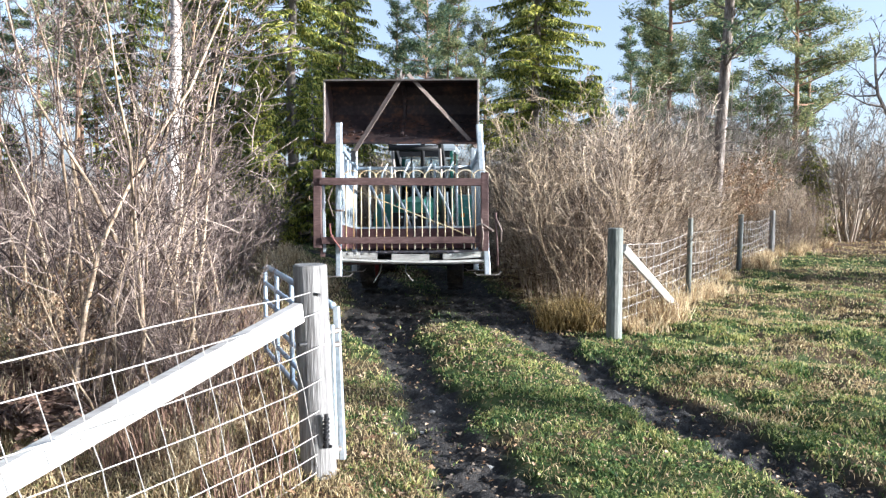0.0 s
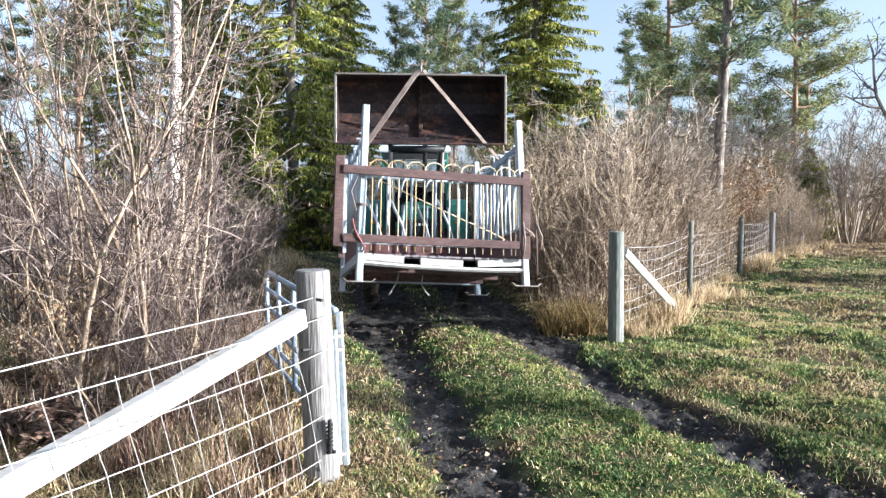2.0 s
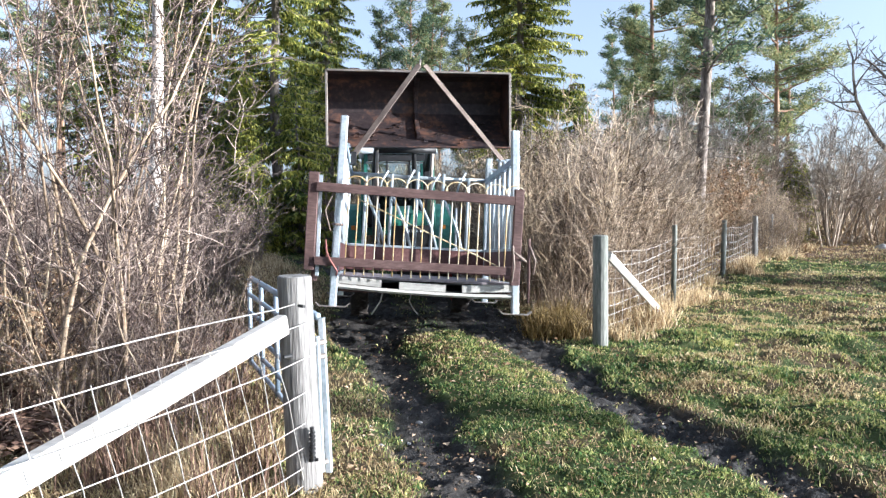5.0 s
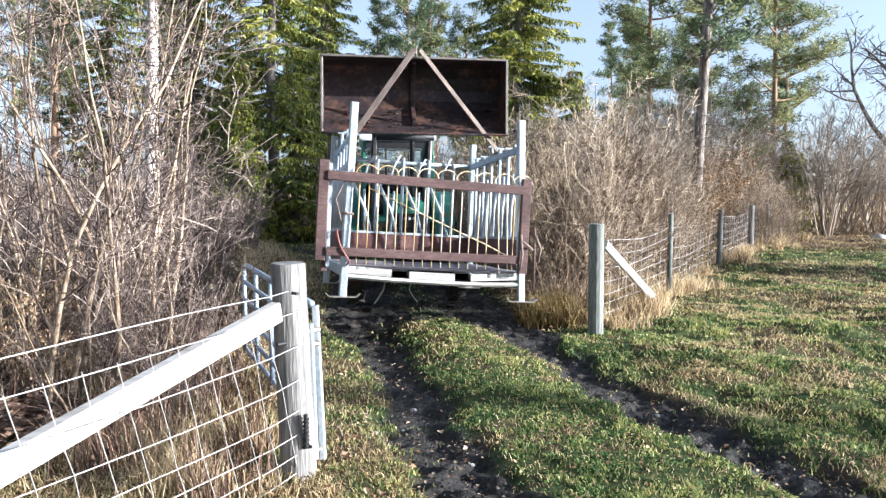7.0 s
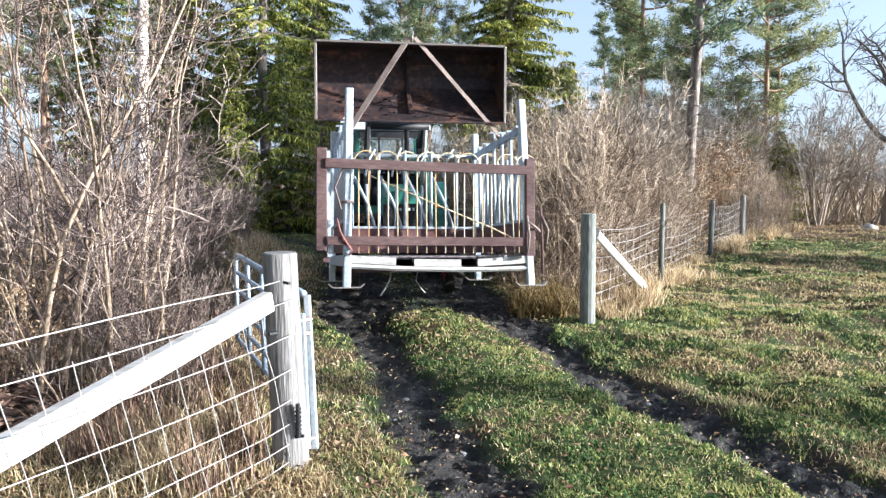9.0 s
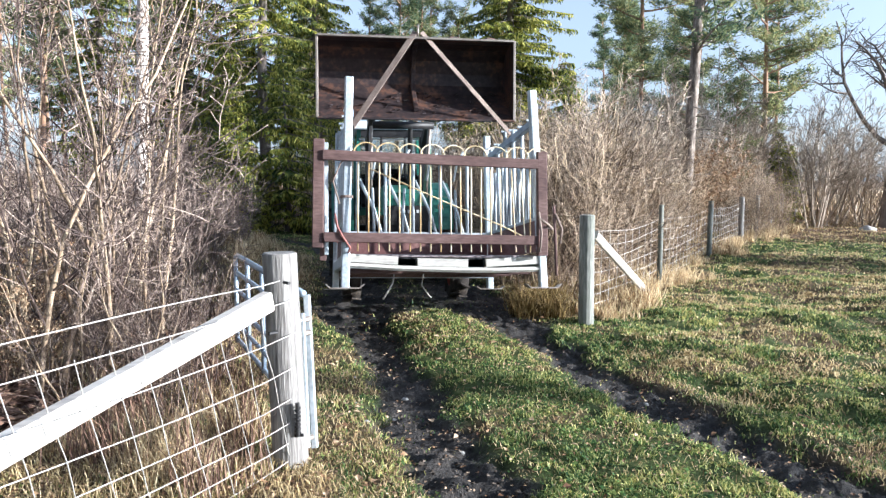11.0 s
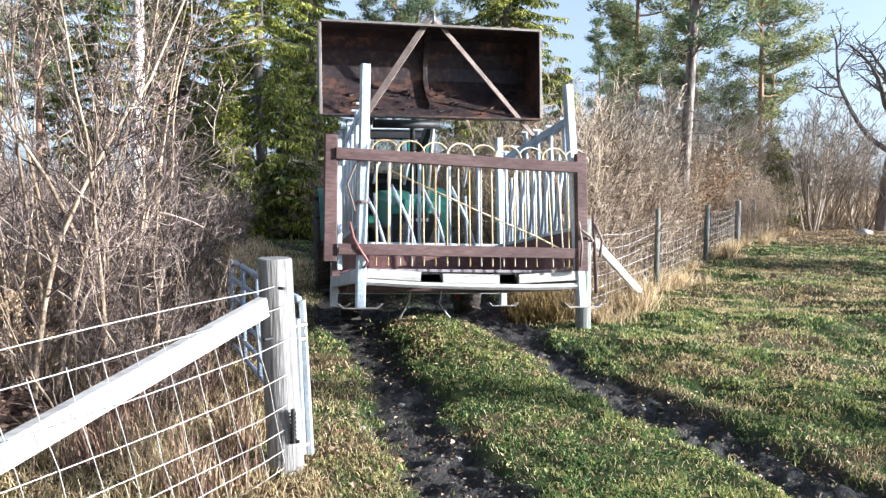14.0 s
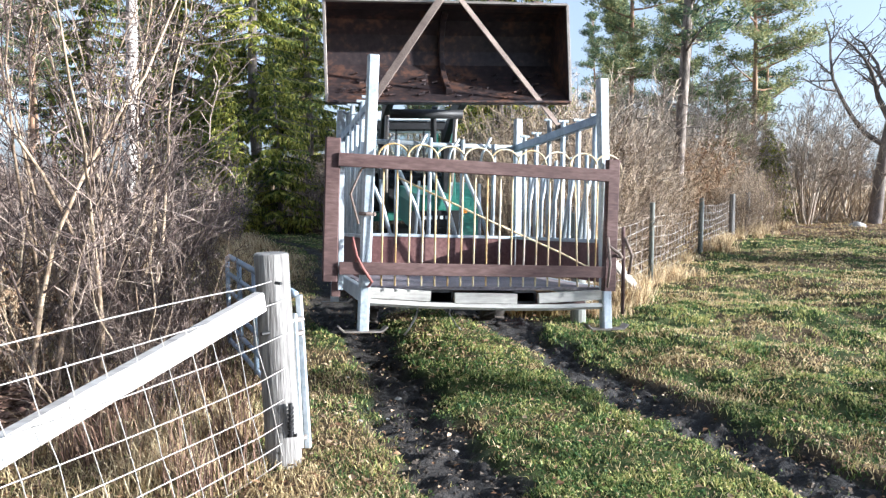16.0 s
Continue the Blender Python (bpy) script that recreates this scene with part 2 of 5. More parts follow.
gx, gy = axis_points(-400, -4, 11, 400, 0.036), axis_points(-200, 2.6, 20, 600, 0.042)
GX, GY = np.meshgrid(gx, gy)
X, Y = GX.ravel(), GY.ravel()
gverts = np.stack([X, Y, ground_z(X, Y)], 1)
nx, ny = len(gx), len(gy)
ii, jj = np.meshgrid(np.arange(nx - 1), np.arange(ny - 1))
k0 = (jj * nx + ii).ravel()
gfaces = np.stack([k0, k0 + 1, k0 + nx + 1, k0 + nx], 1)

M_GROUND = bpy.data.materials.new("meadow_and_mud")
M_GROUND.use_nodes = True
nt = M_GROUND.node_tree
n, li = nt.nodes, nt.links.new
bs = n["Principled BSDF"]
bs.inputs["Roughness"].default_value, bs.inputs["Specular IOR Level"].default_value = 0.9, 0.15
co = n.new("ShaderNodeTexCoord")


def ramp_noise(scale, detail, stops):
    t, r = n.new("ShaderNodeTexNoise"), n.new("ShaderNodeValToRGB")
    t.inputs["Scale"].default_value, t.inputs["Detail"].default_value = scale, detail
    t.inputs["Roughness"].default_value = 0.7
    li(co.outputs["Object"], t.inputs["Vector"])
    e = r.color_ramp.elements
    while len(e) < len(stops):
        e.new(0.5)
    for i, c in enumerate(stops):
        e[i].position, e[i].color = 0.3 + 0.4 * i / (len(stops) - 1), (*c, 1)
    li(t.outputs[0], r.inputs[0])
    return t, r


turf_t, turf = ramp_noise(5.5, 8, [(0.018, 0.026, 0.01), (0.045, 0.066, 0.02), (0.115, 0.13, 0.045)])
litter_t, litter = ramp_noise(20, 9, [(0.035, 0.023, 0.017), (0.105, 0.07, 0.046), (0.28, 0.195, 0.125)])
mud_t, mud = ramp_noise(11, 8, [(0.009, 0.0085, 0.009), (0.025, 0.023, 0.022), (0.085, 0.074, 0.066)])
attr = n.new("ShaderNodeAttribute")
attr.attribute_name = "cover"
sep = n.new("ShaderNodeSeparateColor")
li(attr.outputs["Color"], sep.inputs[0])
m1, m2 = n.new("ShaderNodeMix"), n.new("ShaderNodeMix")
for mx in (m1, m2):
    mx.data_type = "RGBA"
li(sep.outputs[1], m1.inputs[0])
li(turf.outputs[0], m1.inputs[6])
li(litter.outputs[0], m1.inputs[7])
li(sep.outputs[0], m2.inputs[0])
li(m1.outputs[2], m2.inputs[6])
li(mud.outputs[0], m2.inputs[7])
li(m2.outputs[2], bs.inputs["Base Color"])
wetness = n.new("ShaderNodeMapRange")
wetness.inputs["To Min"].default_value, wetness.inputs["To Max"].default_value = 0.9, 0.62
li(sep.outputs[0], wetness.inputs["Value"])
li(wetness.outputs[0], bs.inputs["Roughness"])
gloss = n.new("ShaderNodeMapRange")
gloss.inputs["To Min"].default_value, gloss.inputs["To Max"].default_value = 0.15, 0.3
li(sep.outputs[0], gloss.inputs["Value"])
li(gloss.outputs[0], bs.inputs["Specular IOR Level"])
bp = n.new("ShaderNodeBump")
bp.inputs["Strength"].default_value, bp.inputs["Distance"].default_value = 1.0, 0.035
li(litter_t.outputs[0], bp.inputs["Height"])
li(bp.outputs[0], bs.inputs["Normal"])


def litter_mask(x, y):
    """Dead leaves and straw: under the thickets, in the wood and beside the gate post."""
    off = lane_offset(x, y)
    left = np.clip((-off - 1.55 + 0.35 * wobble(x, y, 0.7, 11)) / 0.5, 0, 1)
    fence = np.interp(y, *FENCE_X)
    hedge = np.clip((y - 8.3) / 1.0, 0, 1) * np.clip((off - 1.1) / 0.5, 0, 1) * np.clip((fence + 0.5 - x) / 0.5, 0, 1)
    wood = np.clip((y + np.clip(x - 5, 0, 5) * 0.9 - 22.5 + 1.5 * wobble(x, y, 2.5, 12)) / 2, 0, 1)
    verge = 0.75 * np.clip((-off - 1.05 + 0.3 * wobble(x, y, 0.4, 15)) / 0.35, 0, 1)
    spots = np.maximum(verge, np.clip(wobble(x * 0.6, y, 0.5, 13) * 1.3 - 0.38 + 0.2 * np.clip(x - 1.5, 0, 1) + 0.3 * np.clip((y - 8) / 4, 0, 1) + 0.9 * wobble(x, y, 0.16, 14), 0, 0.8))
    return np.clip(np.maximum.reduce([left, hedge, wood, spots]), 0, 1)


ground = fast_mesh("ground", gverts, gfaces, M_GROUND, smooth=True)
tagged(ground, "short damp meadow grass with two muddy wheel ruts", "ground", kind="structure")
cov = ground.data.color_attributes.new("cover", "FLOAT_COLOR", "POINT")
cols = np.ones((len(X), 4), np.float32)
cols[:, 0], cols[:, 1] = rut_mask(X, Y), litter_mask(X, Y)
cov.data.foreach_set("color", cols.ravel())

# ---- hay feeder on its lifting straps; its origin is the point it hangs from ----
PIV = (-0.10, 1.04, 2.71)


def F(x, y, z):
    return Vector((x - PIV[0], y - PIV[1], z - PIV[2]))


feeder = thing("hay_feeder", "square galvanised cattle hay feeder with brown gate, slung from straps", "hay feeder")


def corner(x, y, tx, ty, tz):
    part("corner_post", Geo().prism(F(x, y, 0.01), F(tx, ty, tz), 0.075, 0.075, (0, 1, 0), 0.15), M_GALV, feeder)
    g = Geo()
    g.prism(F(x - 0.13, y, 0.005), F(x + 0.13, y, 0.005), 0.1, 0.012)
    g.prism(F(x - 0.13, y, 0.005), F(x - 0.17, y, 0.04), 0.1, 0.01)
    g.prism(F(x + 0.13, y, 0.005), F(x + 0.17, y, 0.04), 0.1, 0.01)
    part("foot_plate", g, M_EDGE, feeder, "bent rusty skid plate")


corner(-0.925, 0, -0.9, -0.06, 1.9)
corner(0.925, 0, 0.835, 0.005, 1.88)
corner(0.925, 1.98, 0.895, 1.98, 1.87)
corner(-0.925, 1.98, -0.9, 1.98, 1.84)

# base: lower rails, weathered plank front with two fork pockets, deck
bow = [F(-0.9, -0.01, 0.21), F(-0.45, -0.01, 0.185), F(0.1, -0.01, 0.17), F(0.5, -0.01, 0.168), F(0.9, -0.01, 0.18)]
part("base_rail", Geo().tube(bow, 0.024, 4), M_GREYWOOD, feeder, "bowed pale bottom rail")
part("base_rail", Geo().prism(F(-0.9, 1.98, 0.16), F(0.9, 1.98, 0.16), 0.05, 0.05), M_GALV, feeder)
for sx in (-0.925, 0.925):
    part("base_rail", Geo().prism(F(sx, 0.03, 0.26), F(sx, 1.95, 0.26), 0.05, 0.11), M_GALV, feeder)
for x0, x1, z0, z1 in ((-0.885, -0.45, 0.275, 0.25), (-0.27, 0.2, 0.238, 0.232), (0.37, 0.885, 0.235, 0.265)):
    part("front_plank", Geo().prism(F(x0, -0.005, z0), F(x1, -0.005, z1), 0.035, 0.075), M_GREYWOOD, feeder)
for x0, x1 in ((-0.45, -0.27), (0.2, 0.37)):
    g = Geo()
    g.prism(F(x0, 0.9, 0.278), F(x1, 0.9, 0.278), 1.7, 0.012)
    g.prism(F(x0, 0.9, 0.2), F(x1, 0.9, 0.2), 1.7, 0.012)
    g.prism(F(x0, 0.06, 0.24), F(x0, 1.74, 0.24), 0.012, 0.08)
    g.prism(F(x1, 0.06, 0.24), F(x1, 1.74, 0.24), 0.012, 0.08)
    part("fork_pocket", g, M_BLACK, feeder)
for k in range(6):
    y = 0.06 + 0.325 * k
    part("deck_board", Geo().prism(F(-0.89, y + 0.15, 0.302 - 0.004 * (k % 2)), F(0.89, y + 0.15, 0.3), 0.31, 0.025), M_DECK, feeder)
for y in (0.35, 1.0, 1.65):
    part("cross_bearer", Geo().prism(F(-0.9, y, 0.17), F(0.9, y, 0.17), 0.07, 0.06), M_BROWN, feeder)

# plywood skirts with steel caps
part("skirt_panel", Geo().prism(F(-0.88, 1.95, 0.5), F(0.88, 1.95, 0.5), 0.02, 0.3), M_PANEL, feeder)
part("skirt_panel", Geo().prism(F(-0.9, 0.06, 0.5), F(-0.9, 1.93, 0.5), 0.02, 0.3), M_PANEL, feeder)
part("skirt_panel", Geo().prism(F(0.9, 0.06, 0.5), F(0.9, 1.93, 0.5), 0.02, 0.3), M_PANEL, feeder)
part("skirt_cap", Geo().prism(F(-0.88, 1.95, 0.665), F(0.88, 1.95, 0.665), 0.04, 0.03), M_GALV, feeder)
for sx in (-0.9, 0.9):
    part("skirt_cap", Geo().prism(F(sx, 0.06, 0.665), F(sx, 1.93, 0.665), 0.04, 0.03), M_GALV, feeder)

# top rails
part("top_rail", Geo().tube([F(-0.88, 1.97, 1.57), F(0, 1.97, 1.565), F(0.88, 1.97, 1.58)], 0.024, 10), M_GALV, feeder, smooth=True)
for sx in (-0.88, 0.88):
    part("top_rail", Geo().prism(F(sx, 0.03, 1.6), F(sx, 1.97, 1.57), 0.055, 0.07), M_GALV_BLUE, feeder)


# feeding fronts: upright bars and slanting bars
def slant(p, q, knee=0.45):
    k = p.lerp(q, knee)
    k.x, k.y = p.x * 0.25 + k.x * 0.75, p.y * 0.25 + k.y * 0.75
    return Geo().tube([p, k, q], 0.02, 7)


rng = random.Random(4)
for k in range(6):
    y = 0.2 + 0.31 * k
    for sx in (-0.9, 0.9):
        top = 1.68 + rng.uniform(-0.05, 0.09)
        part("upright_bar", Geo().tube([F(sx, y, 0.66), F(sx * 0.99, y + 0.01, top)], 0.021, 8), M_GALV, feeder, smooth=True)
        part("bar_cap", Geo().prism(F(sx * 0.99 - 0.045, y + 0.01, top), F(sx * 0.99 + 0.045, y + 0.01, top), 0.03, 0.02), M_GALV, feeder)
        if k < 5:
            part("slanted_bar", slant(F(sx, y + 0.27, 0.67), F(sx, y + 0.02, 1.34)), M_GALV, feeder, smooth=True)
            part("upright_bar", Geo().tube([F(sx, y + 0.16, 0.66), F(sx, y + 0.16, 1.36)], 0.016, 7), M_GALV, feeder, smooth=True)
for k in range(5):
    x = -0.68 + 0.33 * k
    part("upright_bar", Geo().tube([F(x, 1.95, 0.66), F(x, 1.95, 1.58 + rng.uniform(0, 0.06))], 0.02, 8), M_GALV, feeder, smooth=True)
    if k < 4:
        part("slanted_bar", slant(F(x + 0.28, 1.95, 0.67), F(x + 0.02, 1.95, 1.3)), M_GALV, feeder, smooth=True)
        part("upright_bar", Geo().tube([F(x + 0.2, 1.95, 0.66), F(x + 0.2 + rng.uniform(-0.03, 0.03), 1.95, 1.2)], 0.016, 7), M_GALV, feeder, smooth=True)
        part("bent_bar", Geo().tube([F(x + 0.16, 1.93, 1.3), F(x + 0.2, 1.93, 1.5), F(x + 0.28, 1.91, 1.63 + 0.03 * (k % 2))], 0.014, 7), M_GALV, feeder, smooth=True)

# brown gate lashed across the front
part("gate_stile", Geo().prism(F(-1.17, -0.1, 0.36), F(-1.165, -0.1, 1.32), 0.1, 0.06, (0, 1, 0)), M_BROWN, feeder, "brown timber gate stile")
part("gate_stile", Geo().prism(F(-1.12, -0.02, 0.25), F(-1.11, -0.02, 0.7), 0.06, 0.03, (0, 1, 0)), M_BROWN, feeder, "brown timber gate stile")
part("gate_stile", Geo().prism(F(0.885, -0.1, 0.3), F(0.89, -0.1, 1.27), 0.095, 0.06, (0, 1, 0)), M_BROWN, feeder, "brown timber gate stile")
part("gate_rail", Geo().prism(F(-1.13, -0.135, 1.175), F(0.84, -0.135, 1.15), 0.035, 0.09), M_BROWN, feeder, "brown timber gate rail")
part("gate_rail", Geo().prism(F(-1.11, -0.135, 0.45), F(0.83, -0.135, 0.44), 0.035, 0.085), M_BROWN, feeder, "brown timber gate rail")
part("gate_strut", Geo().prism(F(0.83, -0.1, 1.12), F(0.93, -0.1, 1.27), 0.04, 0.05), M_BROWN, feeder)
for k in range(18):
    x = -0.82 + 0.0935 * k
    lean = 0.05 if k in (15, 16) else 0.0
    part("gate_bar", Geo().tube([F(x + lean, -0.105, 0.33), F(x + rng.uniform(-0.006, 0.006), -0.105, 1.2)], 0.0065, 6), M_YELLOW, feeder, smooth=True)
for k in range(9):
    x, r = -0.84 + 0.2 * k, 0.11
    arc = [F(x + r * math.cos(a) + 0.09, -0.105 - 0.012 * (k % 2), 1.2 + 0.95 * r * math.sin(a)) for a in np.linspace(math.pi, 0, 13)]
    part("gate_hoop", Geo().tube(arc, 0.0065, 6), M_YELLOW, feeder, smooth=True)
part("cane", Geo().tube([F(-0.72, -0.07, 1.08), F(0.0, -0.06, 0.78), F(0.5, -0.07, 0.58), F(0.78, -0.07, 0.45)], 0.007, 6), M_YELLOW, feeder, "long yellow cane", smooth=True)
part("flat_stay", Geo().prism(F(-1.09, -0.06, 0.3), F(-1.1, -0.06, 1.3), 0.012, 0.035), M_GALV, feeder)
part("flat_stay", Geo().tube([F(-0.98, -0.08, 0.75), F(-1.04, -0.09, 0.95), F(-0.97, -0.1, 1.12), F(-0.9, -0.1, 1.16)], 0.008, 6), M_STRAP, feeder, smooth=True)
part("lashing", Geo().tube([F(-1.02, -0.1, 0.62), F(-1.0, -0.16, 0.54), F(-0.96, -0.17, 0.46), F(-0.89, -0.15, 0.36), F(-0.9, -0.05, 0.32)], 0.0095, 7), M_ROPE, feeder, "faded orange rope lashing", smooth=True)
part("lashing", Geo().tube([F(-1.0, -0.12, 0.4), F(-1.0, -0.16, 0.55), F(-1.02, -0.1, 0.66)], 0.008, 6), M_ROPE, feeder, "faded orange rope lashing", smooth=True)
part("binding", Geo().disc_ring(F(-0.915, -0.03, 0.82), (0, 0, 1), [(-0.012, 0.058), (0, 0.062), (0.012, 0.058)], 12), M_STRAP, feeder)
part("binding", Geo().tube([F(0.84, -0.16, 0.64), F(0.93, -0.17, 0.58), F(0.99, -0.1, 0.55), F(0.95, 0.05, 0.57)], 0.012, 6), M_STRAP, feeder, smooth=True)
part("binding", Geo().tube([F(0.84, -0.16, 0.7), F(0.86, -0.17, 0.5), F(0.84, -0.17, 0.33)], 0.01, 6), M_STRAP, feeder, smooth=True)
part("loose_pipe", Geo().tube([F(1.05, -0.02, 0.12), F(1.04, -0.03, 0.5), F(1.03, -0.03, 0.78)], 0.014, 8), M_BROWN, feeder, "loose weathered stick tied alongside", smooth=True)
part("loose_pipe", Geo().tube([F(1.09, -0.02, 0.42), F(1.1, -0.05, 0.56), F(1.04, -0.04, 0.7)], 0.012, 8), M_STRAP, feeder, smooth=True)
part("dangling_twine", Geo().tube([F(-0.42, 0.5, 0.16), F(-0.44, 0.49, 0.05), F(-0.5, 0.48, -0.05), F(-0.53, 0.5, -0.1)], 0.009, 5), M_GREYWOOD, feeder, smooth=True)
part("dangling_twine", Geo().tube([F(-0.1, 0.7, 0.15), F(-0.12, 0.7, 0.04), F(-0.06, 0.69, -0.05), F(-0.02, 0.7, -0.09)], 0.007, 5), M_GREYWOOD, feeder, smooth=True)

# two straps from the hook down to the side rails
for hook in (F(0.97, 1.04, 1.6), F(-0.83, 0.95, 1.6)):
    low = hook + Vector((0, 0, 0.05))
    top = Vector((0.035 if hook.x > 0 else -0.03, -0.02, 0.055))
    part("lifting_strap", Geo().prism(top, low, 0.056 if hook.x > 0 else 0.066, 0.012, (0.3 if hook.x > 0 else -0.3, -1, 0.2), 0.3), M_STRAP, feeder, "dirty beige webbing strap")
    g = Geo()
    g.prism(low + Vector((0, -0.06, -0.03)), low + Vector((0, 0.06, -0.03)), 0.08, 0.14)
    part("strap_clamp", g, M_BLACK, feeder)


# ---- tractor with front loader; its origin is on the ground below the bucket's lip ----
tractor = thing("tractor", "old green farm tractor with a raised rusty front loader bucket", "tractor")

bucket = part("bucket", Geo(), None, tractor, "wide rusty loader bucket tipped forward")
prof = [(0.0, 0.86), (0.2, 0.85), (0.36, 0.81), (0.46, 0.7), (0.5, 0.56), (0.49, 0.43), (0.42, 0.32), (0.28, 0.2), (0.12, 0.1), (-0.04, 0.0)]
g, HB = Geo(), 1.065
inner = [(y, z) for y, z in prof]
outer = [(y + 0.012 * (1 if y > 0.3 else 0.3), z + (0.012 if z > 0.5 else -0.012)) for y, z in prof]
for row in (inner, outer):
    vs = [(sx * HB, y, z) for y, z in row for sx in (-1, 1)]
    g.add(vs, [(2 * i, 2 * i + 1, 2 * i + 3, 2 * i + 2) for i in range(len(row) - 1)])
bucket_mesh = bucket.data
bucket_mesh.from_pydata(g.v, [], g.f)
bucket_mesh.materials.append(M_RUST)
bucket_mesh.update()
for sx in (-1, 1):
    vs = [(sx * HB, y, z) for y, z in outer] + [(sx * (HB + 0.016), y, z) for y, z in outer]
    m_ = len(outer)
    fs = [tuple(range(m_)), tuple(range(2 * m_ - 1, m_ - 1, -1))] + [(i, (i + 1) % m_, (i + 1) % m_ + m_, i + m_) for i in range(m_)]
    part("side_plate", Geo().add(vs, fs), M_RUST, bucket)
    part("side_edge", Geo().prism((sx * (HB + 0.008), -0.005, 0.87), (sx * (HB + 0.008), -0.05, 0.0), 0.026, 0.02, (0, 1, 0)), M_EDGE, bucket, "worn bright steel edge")
part("top_lip", Geo().prism((-HB, -0.01, 0.865), (HB, -0.01, 0.865), 0.05, 0.022), M_EDGE, bucket)
part("cutting_edge", Geo().prism((-HB, -0.03, -0.002), (HB, -0.03, -0.002), 0.14, 0.018), M_RUST, bucket)
rib = Geo()
ribp = [(y - 0.035 if y > 0.1 else y, z * 0.97 + 0.015) for y, z in prof[1:9]]
for (y0, z0), (y1, z1) in zip(ribp, ribp[1:]):
    rib.prism((0.0, y0, z0), (0.0, y1, z1), 0.05, 0.05, (1, 0, 0))
part("rib", rib, M_RUST, bucket)
part("lifting_hook", Geo().tube([(-0.0, 0.02, 0.87), (0, -0.02, 0.9), (0, -0.03, 0.95), (0.01, 0.0, 1.0), (0.005, 0.02, 0.96)], 0.012, 7), M_EDGE, bucket, smooth=True)
for x in (-0.8, -0.45, 0.35, 0.75):
    part("clod", Geo().prism((x, 0.0, 0.885), (x + 0.1, 0.03, 0.887), 0.05, 0.02, bevel=0.4), M_RUST, bucket, "dried mud on the bucket rim")
rng = random.Random(8)
crust = Geo()
for _ in range(70):
    x, s = rng.uniform(-0.98, 0.98), rng.uniform(0.006, 0.02)
    y = rng.uniform(0.02, 0.42)
    z = np.interp(y, [0, 0.12, 0.28, 0.42], [0.025, 0.1, 0.2, 0.32]) + 0.01
    crust.prism((x, y, z), (x + s * 3, y + rng.uniform(-0.02, 0.02), z + 0.01), s * 3, s, bevel=0.4)
tagged(part("dried_mud", crust, M_RUST, bucket), kind="stuff")
part("mounting_plate", Geo().prism((-0.55, 0.56, 0.5), (0.55, 0.56, 0.5), 0.08, 0.36), M_BLACK, bucket)

for sx in (-0.4, 0.4):
    g = Geo()
    arm = [(sx, 0.75, 2.5), (sx, 1.35, 2.48), (sx, 2.2, 2.36), (sx, 2.75, 2.1)]
    for a, b in zip(arm, arm[1:]):
        g.prism(a, b, 0.08, 0.14)
    part("loader_arm", g, M_BLACK, tractor)
    part("loader_mast", Geo().prism((sx, 2.75, 0.7), (sx, 2.78, 2.2), 0.1, 0.16, (0, 1, 0)), M_BLACK, tractor)
    part("lift_ram", Geo().tube([(sx, 2.66, 1.0), (sx, 2.0, 2.32)], [0.04, 0.025], 10), M_EDGE, tractor, smooth=True)
part("exhaust_pipe", Geo().tube([(0.12, 1.9, 1.4), (0.12, 1.9, 2.3), (0.13, 1.85, 2.4)], 0.035, 10), M_BLACK, tractor, smooth=True)
part("arm_crossbar", Geo().tube([(-0.4, 1.6, 2.3), (0.4, 1.6, 2.3)], 0.05, 10), M_BLACK, tractor, smooth=True)

g = Geo()
g.prism((0, 1.02, 1.22), (0, 2.95, 1.3), 0.5, 0.42, bevel=0.18)
part("hood", g, M_GREEN, tractor)
grille = part("grille", Geo().prism((-0.27, 0.99, 0.98), (0.27, 0.99, 0.98), 0.05, 0.58), M_BLACK, tractor)
for k in range(7):
    part("grille_slat", Geo().prism((-0.25, 0.962, 0.76 + 0.055 * k), (0.25, 0.962, 0.76 + 0.055 * k), 0.014, 0.012), M_BLACK, grille)
for k, wd in enumerate((0.03, 0.03, 0.03, 0.03, 0.03)):
    part("badge_bar", Geo().prism((-0.12 + 0.055 * k, 0.955, 1.2), (-0.12 + 0.055 * k + wd, 0.955, 1.2), 0.008, 0.035), M_CABWHITE, grille, "pale badge lettering too worn to read")
part("chassis", Geo().prism((0, 0.95, 0.72), (0, 4.3, 0.75), 0.42, 0.36), M_BLACK, tractor)
part("front_axle", Geo().prism((-0.62, 1.55, 0.45), (0.62, 1.55, 0.45), 0.12, 0.12), M_BLACK, tractor)
part("rear_axle", Geo().prism((-0.75, 4.1, 0.72), (0.75, 4.1, 0.72), 0.24, 0.24), M_BLACK, tractor)
for sx in (-1, 1):
    arc = [(4.1 + q * math.cos(a), 0.74 + q * math.sin(a)) for q in (0.8, 0.77) for a in np.linspace(radians(175), radians(20), 12)]
    vs = [(sx * 0.78 + e, y, z) for e in (-0.17, 0.17) for y, z in arc]
    fs = []
    for i in range(11):
        fs += [(i, i + 1, i + 25, i + 24), (i + 12, i + 36, i + 37, i + 13), (i, i + 12, i + 13, i + 1), (i + 24, i + 25, i + 37, i + 36)]
    fg = Geo().add(vs, fs + [(0, 24, 36, 12), (11, 23, 47, 35)])
    part("fender", fg, M_GREEN, tractor)
    part("indicator_lamp", Geo().prism((sx * 0.74 - 0.035, 3.3, 1.16), (sx * 0.74 + 0.035, 3.3, 1.16), 0.03, 0.07), M_LAMP, tractor, "amber indicator lamp")
